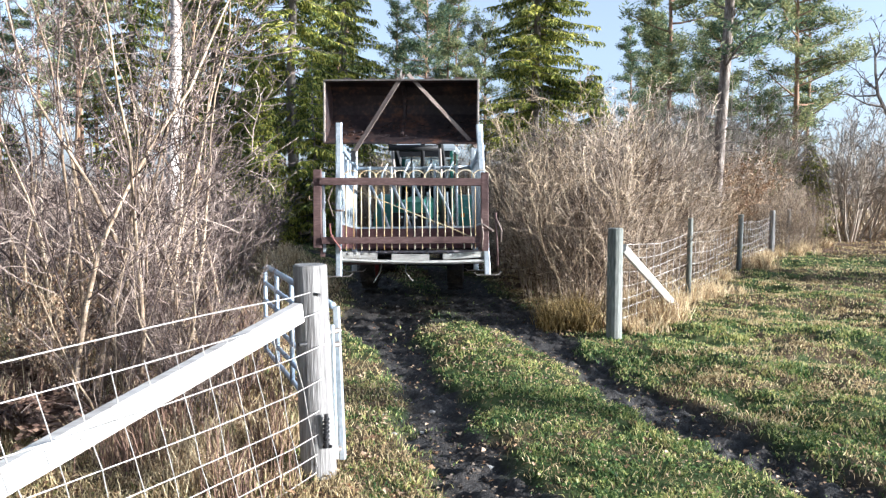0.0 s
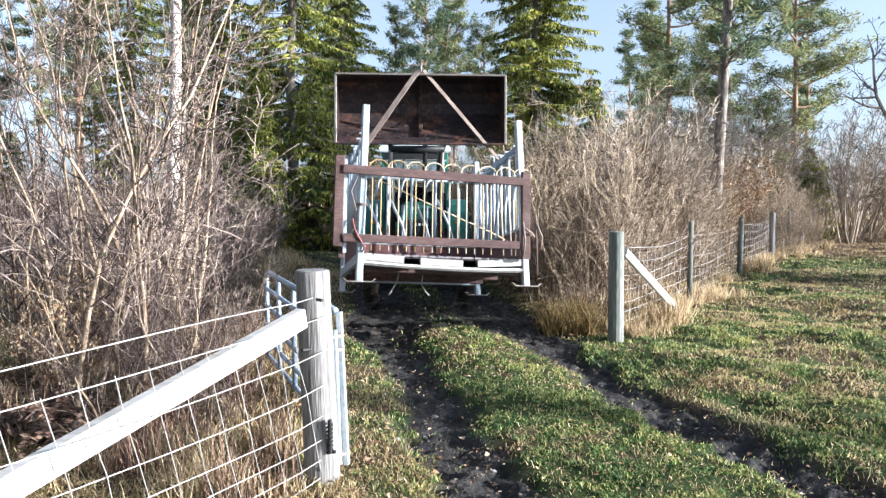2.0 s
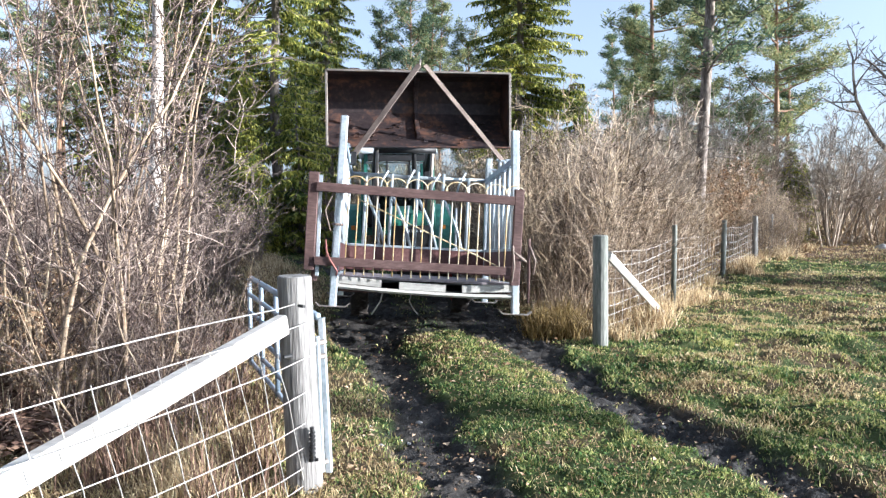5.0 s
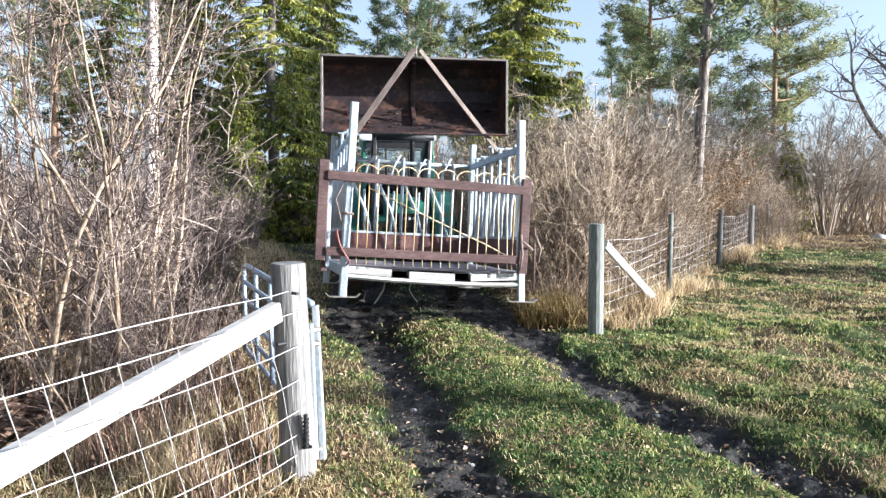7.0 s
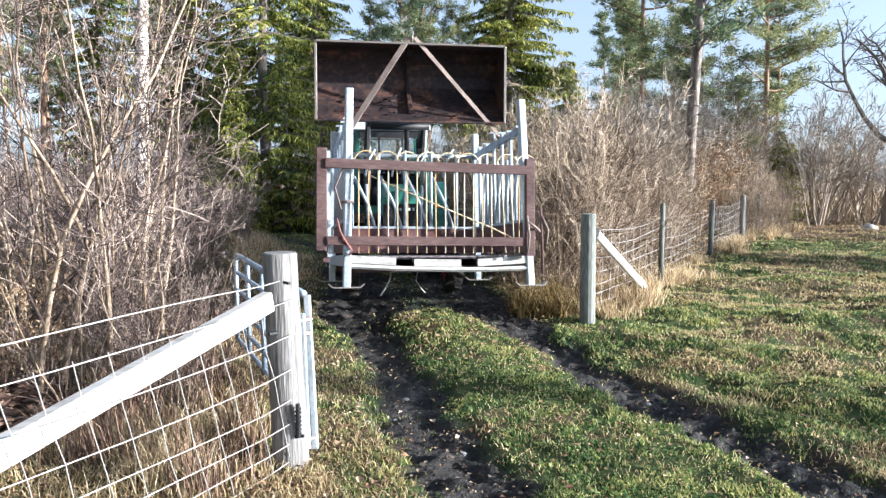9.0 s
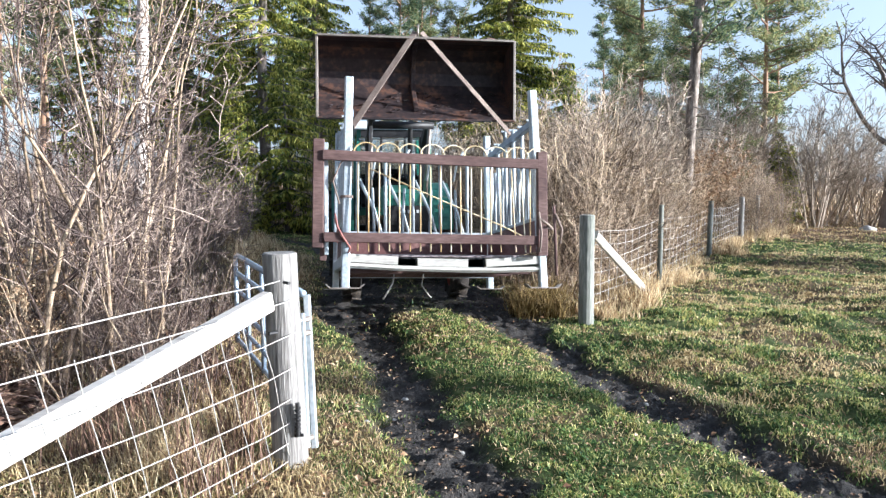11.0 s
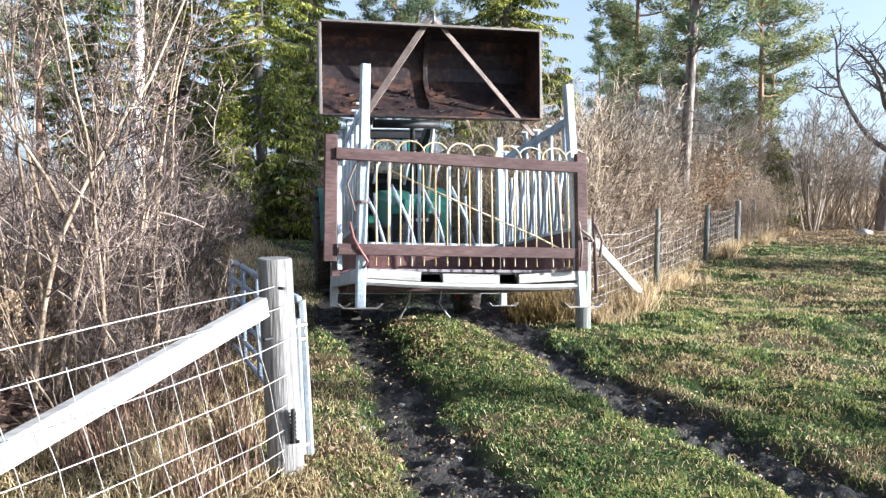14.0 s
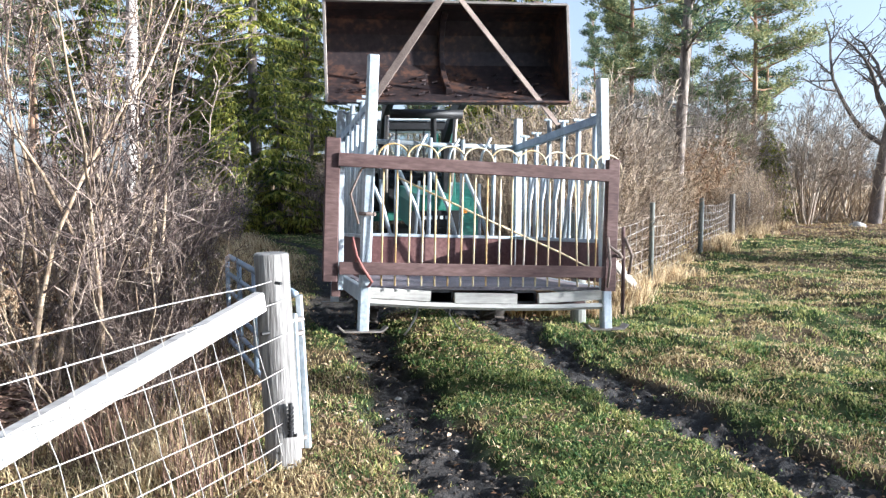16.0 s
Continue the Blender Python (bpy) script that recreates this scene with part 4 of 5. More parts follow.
def pine(label, h, crown, seed, limbs=26, reach=2.4, r0=0.14, bark=None, size=1.0, group="conifers"):
    rng, nrng = random.Random(seed), np.random.default_rng(seed)
    wood = Geo()
    bend = lambda z: Vector((0.12 * math.sin(z * 0.35 + seed), 0.1 * math.sin(z * 0.28 + 2 * seed), z))
    wood.tube([bend(z) for z in np.linspace(-0.1, h, 14)], [r0 * (1 - 0.8 * i / 13) for i in range(14)], 10)
    spots = []
    for k in range(limbs):
        z = crown + (h - crown) * (k + rng.random()) / limbs
        a = rng.uniform(0, 6.283)
        t = (z - crown) / (h - crown)
        ln = reach * rng.uniform(0.5, 1.1) * (1 - 0.65 * t) * (0.6 + 0.4 * min(1, t * 4))
        p, d = bend(z), Vector((math.cos(a), math.sin(a), rng.uniform(-0.1, 0.25) + 0.5 * t)).normalized()
        pts = [p.copy()]
        for _ in range(5):
            d = (d + Vector((rng.gauss(0, 0.16), rng.gauss(0, 0.16), rng.gauss(0.04, 0.12)))).normalized()
            p = p + d * ln / 5
            pts.append(p.copy())
        wood.tube(pts, [0.04 * size, 0.034 * size, 0.027 * size, 0.02 * size, 0.014, 0.008], 5, False)
        for i in range(2, 6):
            for _ in range(2):
                e = pts[i] + Vector((rng.gauss(0, 0.28), rng.gauss(0, 0.28), rng.uniform(0.0, 0.3))) * min(1.2, 0.5 + ln / 3)
                wood.tube([pts[i], pts[i].lerp(e, 0.5) + Vector((0, 0, -0.03)), e], [0.01, 0.008, 0.005], 3, False)
                spots += [e, pts[i].lerp(e, 0.55)]
    for _ in range(12):
        z = crown * rng.uniform(0.3, 1)
        a = rng.uniform(0, 6.283)
        p = bend(z)
        e = p + Vector((math.cos(a), math.sin(a), rng.uniform(-0.3, 0.1))) * rng.uniform(0.3, 1.2)
        wood.tube([p, p.lerp(e, 0.5) + Vector((0, 0, 0.05)), e], [0.016, 0.01, 0.005], 4, False)
    n_ = 28
    base = np.repeat(np.array(spots), n_, 0) + nrng.normal(0, 0.1, (len(spots) * n_, 3))
    d = nrng.normal(size=base.shape)
    d[:, 2] = np.abs(d[:, 2]) * 0.7 + 0.05
    d /= np.linalg.norm(d, axis=1)[:, None]
    tip = base + d * nrng.uniform(0.12, 0.26, (len(base), 1)) * size
    ob = thing("pine", label, "pine tree", group)
    part("trunk", wood, bark or M_PINEBARK, ob, smooth=True)
    v, f = leaf_quads(base, tip, np.full(len(base), 0.02 * size), nrng)
    fast_mesh("crown", v, f, M_PINE, ob)
    return ob


def spot(x, y, turn=0.0, s=1.0):
    z = float(ground_z(np.array([x]), np.array([y]))[0])
    return Matrix.Translation((x, y, z)) @ Matrix.Rotation(turn, 4, "Z") @ Matrix.Diagonal((s, s, s, 1))


def plant(kind_list, places, seed, lo=0.85, hi=1.15):
    """Sets the first places with the originals, the others with copies of them, scaled a little."""
    rng = random.Random(seed)
    for i, (x, y) in enumerate(places):
        src = kind_list[i % len(kind_list)]
        s, a = rng.uniform(lo, hi), rng.uniform(0, 6.283)
        if i < len(kind_list):
            src.matrix_basis = spot(x, y, a, s)
        else:
            ob = copy_thing(src, Matrix())
            ob.matrix_basis = spot(x, y, a, s)


# saplings beside the gate
sap = [woody("sapling", "bare pale-barked sapling with fine reddish twigs", "sapling", "saplings by the gate", 2 + k % 2, SAPLING, 4.4, 0.022, 31 + k, 0.22, 0.03, (M_SAPLING, M_TWIG)) for k in range(6)]
near = [(-2.56, 5.25), (-2.92, 5.2), (-2.3, 5.6), (-3.35, 5.8), (-2.7, 4.6), (-2.75, 6.6), (-3.25, 6.9), (-4.2, 6.6), (-3.3, 7.8), (-2.75, 6.0), (-2.95, 8.3), (-3.75, 8.7), (-2.45, 5.0)]
plant(sap, near, 5, 0.8, 1.12)

# thicket behind them
thick = [woody("bare_shrub", "leafless reddish-brown shrub in dense thicket", "shrub", "thicket shrubs", 9, BRUSH, 2.9, 0.014, 61 + k, 0.45, 0.22, (M_TWIG, M_TWIG)) for k in range(4)]
rng = random.Random(21)
places = []
for _ in range(400):
    x, y = rng.uniform(-12, -2.2), rng.uniform(7.2, 19)
    edge = -0.32 * y - 0.1
    if x < edge and x > -0.68 * y - 0.5 and not (abs(x / y + 0.425) < 0.03 and y < 13) and all(math.hypot(x - a, y - b) > 0.72 for a, b in places):
        places.append((x, y))
plant(thick, places[:30], 22, 0.5, 0.85)

# thin bare shrubs before the spruces beside the lane
for k, (x, y, sc) in enumerate(((-5.2, 18.2, 0.62), (-5.7, 19.0, 0.66), (-2.9, 20.6, 0.6), (-3.3, 21.4, 0.7), (-2.5, 20.0, 0.55), (-4.9, 17.2, 0.4), (-4.6, 16.2, 0.36))):
    copy_thing(thick[k % 4], Matrix()).matrix_basis = spot(x, y, k * 1.7, sc)
# slim shoots close behind the netting
for k, (x, y, sc) in enumerate(((-1.8, 4.25, 0.36), (-2.15, 4.15, 0.42), (-1.95, 4.7, 0.45), (-1.55, 4.6, 0.28))):
    copy_thing(sap[k], Matrix()).matrix_basis = spot(x, y, k * 2.1, sc)

# low twiggy growth behind the near fence
rng = random.Random(25)
for k in range(14):
    y = rng.uniform(4.4, 7.6)
    x = -rng.uniform(0.33, 0.62) * y
    copy_thing(thick[k % 4], Matrix()).matrix_basis = spot(x, y, rng.uniform(0, 6), rng.uniform(0.26, 0.46))

# hedge between lane and fence
hedge = [woody("bare_shrub", "leafless tan hedge shrub with upright grey twigs", "shrub", "hedge shrubs", 14, HEDGE, 2.65, 0.0115, 81 + k, 0.5, 0.2, ((M_BRUSH, M_BRUSH), (M_GREYBRUSH, M_GREYBRUSH))[k % 2]) for k in range(4)]
rng = random.Random(31)
places = []
for _ in range(900):
    y = rng.uniform(9.3, 24)
    lo = float(np.interp(y, *RIGHT_RUT)) + 1.15
    hi = float(np.interp(y, *FENCE_X)) - 0.35 + max(0, y - 20) * 1.2
    if hi <= lo:
        continue
    x = rng.uniform(lo, hi)
    if x < (0.315 if y > 17 or y < 10.5 else 0.245) * y and all(math.hypot(x - a, y - b) > 0.68 for a, b in places):
        places.append((x, y))
places.sort(key=lambda q: q[1])
plant(hedge, places[:90], 32, 0.8, 1.16)
for _ in range(46):
    y = rng.uniform(9.4, 17)
    lo, hi = float(np.interp(y, *RIGHT_RUT)) + 1.0, float(np.interp(y, *FENCE_X)) - 0.4
    x = rng.uniform(lo, max(lo + 0.2, hi))
    if 0.315 < x / y < 0.38:
        x = 0.3 * y
    copy_thing(hedge[rng.randint(0, 3)], Matrix()).matrix_basis = spot(x, y, rng.uniform(0, 6), rng.uniform(0.45, 0.75))
for _ in range(30):
    y = rng.uniform(11.5, 18)
    x = min(rng.uniform(0.25, 0.325) * y, float(np.interp(y, *FENCE_X)) - 0.4)
    copy_thing(hedge[rng.randint(0, 3)], Matrix()).matrix_basis = spot(x, y, rng.uniform(0, 6), rng.uniform(0.45, 0.7))
for _ in range(26):
    y = rng.uniform(18.5, 24)
    x = rng.uniform(0.34, 0.47) * y
    copy_thing(hedge[rng.randint(0, 3)], Matrix()).matrix_basis = spot(x, y, rng.uniform(0, 6), rng.uniform(0.5, 0.75))

# conifers
big = spruce("tall old spruce with drooping boughs and bare lower trunk", 17, 2.7, 3.6, 1, 0.45)
big.matrix_basis = spot(-5.9, 24)
full = spruce("full dense spruce, sunlit yellow-green on one side", 17, 3.1, 1.0, 2, 0.38, dense=1.7)
full.matrix_basis = spot(2.55, 28)
young = spruce("young dark green spruce at the wood's edge", 5.4, 1.25, 0.3, 3, 0.3, dense=1.3)
young.matrix_basis = spot(-4.65, 21.5)
for src, x, y, s, a in ((young, -5.9, 20.5, 0.8, 1.0), (young, -6.6, 22.5, 1.1, 2.0), (big, -5.1, 29.5, 0.95, 2.2), (big, -9.2, 26, 1.05, 4.0), (young, -3.6, 24.5, 0.75, 3.0), (young, 11.9, 25.6, 0.62, 0.5), (young, 12.6, 26.2, 0.55, 1.5), (big, -15.5, 33, 1.0, 1.0)):
    copy_thing(src, Matrix()).matrix_basis = spot(x, y, a, s)

M_LONE = material("sunlit_flaky_bark", [(0.03, 0.024, 0.02), (0.15, 0.12, 0.1), (0.48, 0.42, 0.36)], 0.85, 0, 9, 45, 0.9, (1, 1, 0.2))
lone = pine("tall pine with a straight grey-brown trunk beside the fence", 16, 4.3, 5, 26, 2.7, 0.15, M_LONE)
lone.matrix_basis = spot(5.9, 17.2)
slim = pine("slim pine with an orange trunk and thin crown", 13.5, 4.6, 6, 26, 1.9, 0.1)
slim.matrix_basis = spot(6.4, 23.8)
bushy = pine("broad pine with blue-green needle tufts", 11, 3.4, 7, 38, 3.3, 0.14)
bushy.matrix_basis = spot(12.6, 28.5)
tall = pine("tall forest pine with an open blue-green crown", 14, 6.0, 8, 30, 2.4, 0.13)
tall.matrix_basis = spot(-1.2, 45)
rng = random.Random(41)
copy_thing(bushy, Matrix()).matrix_basis = spot(9.4, 23.2, 1.0, 0.42)
for x, y in ((10.2, 29), (14.6, 32)):
    copy_thing(rng.choice((bushy, slim)), Matrix()).matrix_basis = spot(x, y, rng.uniform(0, 6), rng.uniform(0.85, 1.05))
for src, x, y, s in ((bushy, -2.4, 40, 1.08), (slim, -0.7, 43, 0.98), (bushy, 1.0, 44, 1.02), (slim, 3.3, 43, 0.95), (bushy, -6.6, 37, 0.85), (slim, -1.8, 51, 1.0)):
    copy_thing(src, Matrix()).matrix_basis = spot(x, y, rng.uniform(0, 6), s)
for x, y, s in ((-4.6, 46, 0.95), (3.9, 47, 0.95), (-7.5, 40, 1.1), (-12, 42, 1.15), (-17, 45, 1.15), (-21, 40, 1.2), (-24, 36, 1.0), (-15, 38, 1.1), (-19.5, 36, 1.0), (-11, 29, 1.0), (-16, 29, 1.0), (-24, 44, 1.2), (-27, 40, 1.1), (10.5, 42, 0.9), (14, 44, 0.95), (12.5, 57, 1.0), (-30, 50, 1.3), (9.4, 38, 0.8), (12.2, 36, 0.8), (16, 62, 1.1), (-10, 60, 1.3)):
    copy_thing(rng.choice((tall, tall, slim)), Matrix()).matrix_basis = spot(x, y, rng.uniform(0, 6), s * rng.uniform(0.92, 1.08))

birch = pine("pale smooth-barked trunk rising through the thicket", 15, 8.5, 12, 20, 2.0, 0.13, M_BIRCH)
birch.matrix_basis = spot(-5.5, 13.2)

# bare broadleaved trees at the far edge of the meadow
oak = woody("oak", "bare gnarled oak with crooked grey branches", "tree", "bare trees", 1, OAK, 8.5, 0.2, 5, 0.0, 0.12, (M_BARK, M_BARK))
oak.matrix_basis = spot(14.9, 24.0, 2.0)
hazel = [woody("hazel", "many-stemmed bare hazel bush, pale grey bark", "shrub", "bare trees", 9, HAZEL, 4.8, 0.045, 7 + k, 0.35, 0.28, (M_HAZEL, M_HAZEL)) for k in range(2)]
plant(hazel, [(12.5, 23.8), (13.7, 25.2), (11.2, 25.8), (15.2, 26.5), (9.6, 24.6), (11.9, 26.8), (14.0, 28.5), (10.8, 28), (12.9, 24.6), (14.6, 24.6)], 45, 0.85, 1.1)

for x, y, s in ((6.9, 20.6, 1.0), (7.8, 21.9, 1.1), (6.3, 19.4, 0.85), (8.8, 23.3, 1.1), (5.4, 20.8, 0.95), (4.6, 19.2, 0.8), (3.6, 21.5, 0.85), (10.3, 24.0, 1.0)):
    copy_thing(hazel[int(y * 10) % 2], Matrix()).matrix_basis = spot(x, y, x * 3.1, s)

# taller crooked bushes standing in the hedge
for k, (x, y, sc) in enumerate(((2.3, 12.2, 0.66), (3.0, 13.6, 0.7), (3.6, 14.6, 0.72), (2.5, 15.4, 0.75), (4.4, 16.2, 0.8), (5.0, 17.6, 0.85), (3.4, 17.4, 0.8), (1.9, 14.2, 0.68), (5.6, 18.6, 0.85), (1.8, 17.0, 0.75))):
    copy_thing(hazel[k % 2], Matrix()).matrix_basis = spot(x, y, k * 2.3, sc)


def leafy_shrub(label, seed):
    """A bare shrub on which withered leaves still hang."""
    ob = woody("leafy_shrub", label, "shrub", "leafy shrubs", 8, HEDGE, 2.3, 0.013, seed, 0.35, 0.2, (M_BRUSH, M_BRUSH))
    crown = [c for c in ob.children if c.name.startswith("crown")][0]
    co_ = np.empty(len(crown.data.vertices) * 3, np.float32)
    crown.data.vertices.foreach_get("co", co_)
    co_ = co_.reshape(-1, 3)
    rg = np.random.default_rng(seed)
    at = co_[rg.choice(len(co_), 1500)]
    v_, f_ = leaf_quads(at, at + rg.normal(0, 0.035, at.shape) - np.array([0, 0, 0.03]), np.full(len(at), 0.016), rg)
    tagged(fast_mesh("withered_leaves", v_, f_, M_LEAF, ob), kind="stuff")
    return ob


beech = leafy_shrub("shrub with withered tan leaves still hanging by the fence", 91)
beech.matrix_basis = spot(6.3, 17.9)
for x, y, sc in ((7.0, 19.2, 1.1), (6.6, 18.3, 0.8), (4.3, 15.0, 0.75), (7.9, 20.6, 1.15), (-3.4, 6.0, 0.5), (-3.05, 5.0, 0.42)):
    copy_thing(beech, Matrix()).matrix_basis = spot(x, y, x * 2.1, sc)

# young spruces filling the wood behind
for k in range(22):
    x, y = rng.uniform(-24, 22), rng.uniform(31, 52)
    if not -6 < x < -3 and x < 0.33 * y:
        copy_thing(young, Matrix()).matrix_basis = spot(x, y, rng.uniform(0, 6), rng.uniform(0.9, 1.5))
# unseen conifers added behind the camera to cut the sky's fill light
for k in range(15):
    a = radians(155 + 9.5 * k)
    d = rng.uniform(13, 19)
    copy_thing((full, big, bushy)[k % 3], Matrix()).matrix_basis = spot(d * math.sin(a), d * math.cos(a), rng.uniform(0, 6), rng.uniform(0.85, 1.05))

# unseen trees added on the sun's side, placed to shade meadow and spruces
high = pine("unseen tall pine with a high dense crown, added to cast shade", 13.8, 8.6, 14, 46, 2.5, 0.15)
high.matrix_basis = spot(30, 15.3)
for src, x, y, s in ((slim, 24, 0.3, 0.48), (hazel[1], 21.5, 12.2, 0.6), (hazel[0], 11.0, 2.1, 0.52), (slim, 29, 9.3, 0.8), (oak, 31, 8.6, 0.75), (tall, 36, 6.6, 0.85), (bushy, 40, -7.6, 0.9), (high, 31, 16.8, 1.0), (high, 29.5, 18.0, 1.0), (high, 30, 13.9, 0.98), (high, 33, 16.0, 1.06), (high, 33, 14.2, 1.04)):
    copy_thing(src, Matrix()).matrix_basis = spot(x, y, rng.uniform(0, 6), s)


# far undergrowth
nrng = np.random.default_rng(3)
N = 34000
ang, dist = nrng.uniform(-0.72, 0.72, N), nrng.uniform(24, 60, N)
bx, by = dist * np.tan(ang), dist
keep = ~((bx > -6.5) & (bx < -2.0) & (by < 30))
bx, by = bx[keep], by[keep]
N = len(bx)
base = np.stack([bx, by, ground_z(bx, by)], 1)
tip = base + np.stack([nrng.normal(0, 0.35, N), nrng.normal(0, 0.35, N), nrng.uniform(0.5, 4.0, N) * (0.7 + 0.3 * wobble(bx, by, 3.0, 9)) * np.where(bx > 0.36 * by, 0.5, 1)], 1)
v, f = leaf_quads(base, tip, np.full(N, 0.016), nrng)
tagged(fast_mesh("far_undergrowth", v, f, M_BRUSH), "tangled bare undergrowth below the far trees", "undergrowth", kind="stuff")


# grass, straw, leaves
def scatter(count, y0, y1, rng_):
    y = np.exp(rng_.uniform(math.log(y0), math.log(y1), count))
    return y * rng_.uniform(-0.72, 0.8, count), y


def blades(name, x, y, height, width, lean, mat, label, category, rng_):
    c = len(x)
    a = rng_.uniform(0, 2 * np.pi, c)
    base = np.stack([x, y, ground_z(x, y) - 0.005], 1)
    la = rng_.uniform(0, 2 * np.pi, c)
    bend = np.stack([np.cos(la), np.sin(la), np.zeros(c)], 1) * (height * lean)[:, None]
    side = np.stack([np.cos(a), np.sin(a), np.zeros(c)], 1) * width[:, None]
    mid = base + bend * 0.35 + np.array([0, 0, 1.0]) * (height * 0.6)[:, None]
    tip = base + bend + np.array([0, 0, 1.0]) * (height * np.sqrt(np.clip(1 - lean ** 2 * 0.5, 0.2, 1)))[:, None]
    v = np.stack([base - side, base + side, mid + side * 0.7, tip, mid - side * 0.7], 1).reshape(-1, 3)
    k = np.arange(c) * 5
    tri = np.concatenate([np.stack([k, k + 1, k + 2], 1), np.stack([k, k + 2, k + 4], 1), np.stack([k + 4, k + 2, k + 3], 1)])
    return tagged(fast_mesh(name, v, tri, mat), label, category, kind="stuff")


nrng = np.random.default_rng(11)
x, y = scatter(560000, 2.6, 27, nrng)
green = (1 - rut_mask(x, y) * 0.97) * (1 - litter_mask(x, y) * 0.85) * np.clip(0.5 + 0.6 * wobble(x, y, 0.35, 21) + 0.8 * wobble(x, y, 0.1, 23), 0.04, 1)
keep = nrng.random(len(x)) < green
x, y = x[keep], y[keep]
blades("grass", x, y, nrng.uniform(0.012, 0.038, len(x)) * (1 + 0.35 * wobble(x, y, 0.1, 23) + 0.5 * wobble(x, y, 0.4, 22) + 0.6 * np.clip(x - np.interp(y, *RIGHT_RUT) - 0.5, 0, 1) * np.clip(wobble(x * 0.6, y, 0.42, 31), 0, 1)) * np.where(nrng.random(len(x)) < 0.02, 1.5, 1), 0.0015 + 0.0007 * y, nrng.uniform(0.3, 1.2, len(x)), M_GRASS, "short green meadow grass between and beside the ruts", "grass", nrng)

x, y = scatter(110000, 2.6, 27, nrng)
dry = np.clip(litter_mask(x, y) * 0.9 + 0.2 + 0.25 * np.clip((y - 8) / 4, 0, 1), 0, 1) * (1 - rut_mask(x, y))
keep = nrng.random(len(x)) < dry
x, y = x[keep], y[keep]
blades("dry_grass", x, y, nrng.uniform(0.02, 0.06, len(x)) * (1 + 1.6 * np.clip(litter_mask(x, y) - 0.62, 0, 1)), 0.001 + 0.0005 * y, nrng.uniform(0.4, 1.2, len(x)), M_DRY, "withered straw-coloured grass lying among the green", "dry grass", nrng)

# low broad-leaved herbs in the turf
x, y = scatter(60000, 2.6, 16, nrng)
keep = nrng.random(len(x)) < (1 - rut_mask(x, y)) * (1 - 0.9 * litter_mask(x, y)) * np.clip(0.35 + 0.9 * wobble(x, y, 0.22, 27), 0, 1)
x, y = x[keep], y[keep]
base = np.stack([x, y, ground_z(x, y) + nrng.uniform(0.004, 0.022, len(x))], 1)
out = nrng.normal(size=base.shape) * np.array([1, 1, 0.35])
out *= (nrng.uniform(0.012, 0.032, len(x)) / np.linalg.norm(out, axis=1))[:, None]
side = np.cross(out, np.array([0, 0, 1.0]) + nrng.normal(0, 0.35, out.shape)) * 0.34
v = np.stack([base, base + out * 0.55 + side, base + out, base + out * 0.55 - side], 1).reshape(-1, 3)
M_HERB = material("herb_leaf", [(0.03, 0.075, 0.02), (0.1, 0.19, 0.045), (0.3, 0.36, 0.1)], 0.5, 0, 0.9, 5, 0, island=0.5, translucent=0.25)
tagged(fast_mesh("low_herbs", v, np.arange(len(v)).reshape(-1, 4), M_HERB), "small broad green leaves of herbs among the short grass", "herbs", kind="stuff")

# flattened pale tufts over the meadow
n_ = 2600
ty = np.exp(nrng.uniform(math.log(5.0), math.log(24), n_))
tx = np.interp(ty, *RIGHT_RUT) + 0.6 + nrng.uniform(0, 1, n_) * (0.75 * ty)
th = nrng.uniform(0.03, 0.1, n_) * (0.7 + 0.3 * wobble(tx, ty, 0.5, 41))
tn = nrng.random(n_) < np.clip(0.22 + 0.5 * wobble(tx * 0.5, ty, 0.5, 42) + 0.3 * (ty > 9), 0.1, 1)
tx, ty, th = tx[tn], ty[tn], th[tn]
x = np.repeat(tx, 34) + nrng.normal(0, 0.075, len(tx) * 34)
y = np.repeat(ty, 34) + nrng.normal(0, 0.045, len(tx) * 34)
blades("withered_tufts", x, y, np.repeat(th, 34) * nrng.uniform(0.5, 1.1, len(x)), 0.0014 + 0.0006 * y, nrng.uniform(0.6, 1.4, len(x)), M_DRY, "flattened pale withered tufts in the short meadow", "dry grass", nrng)

# tall withered tufts along the fences and under the thicket
cx, cy = [], []
rng = random.Random(51)
for yy, dx, spread, count in ((8.75, 0.05, 0.25, 16), (9.3, 0.2, 0.2, 7), (10.9, 0.1, 0.28, 15), (11.6, 0.15, 0.2, 8), (13.4, 0, 0.25, 5), (15.2, 0.2, 0.35, 11), (16.6, 0.1, 0.3, 7), (18.4, 0.15, 0.5, 14), (20.5, 0.3, 0.6, 12), (22.5, 0.3, 0.7, 10)):
    for _ in range(count):
        y_ = yy + rng.gauss(0, spread)
        cx.append(float(np.interp(y_, *FENCE_X)) + dx + rng.gauss(0, spread * 0.7)), cy.append(y_)
for _ in range(20):
    yy = rng.uniform(8.45, 10.0)
    cx.append(rng.uniform(float(np.interp(yy, *RIGHT_RUT)) + 0.75, float(np.interp(yy, *FENCE_X)))), cy.append(yy)
for _ in range(26):
    yy = rng.uniform(3.6, 9)
    off = rng.uniform(1.75, 4.5)
    cx.append(float(np.interp(yy, *LEFT_RUT)) + 0.8 - off), cy.append(yy)
for _ in range(60):
    yy = rng.uniform(11, 23)
    cx.append(float(np.interp(yy, *LEFT_RUT)) - rng.uniform(0.7, 2.2)), cy.append(yy)
for _ in range(14):
    cx.append(-0.95 - rng.uniform(0, 1.0)), cy.append(rng.uniform(3.3, 4.4))
m_ = 70
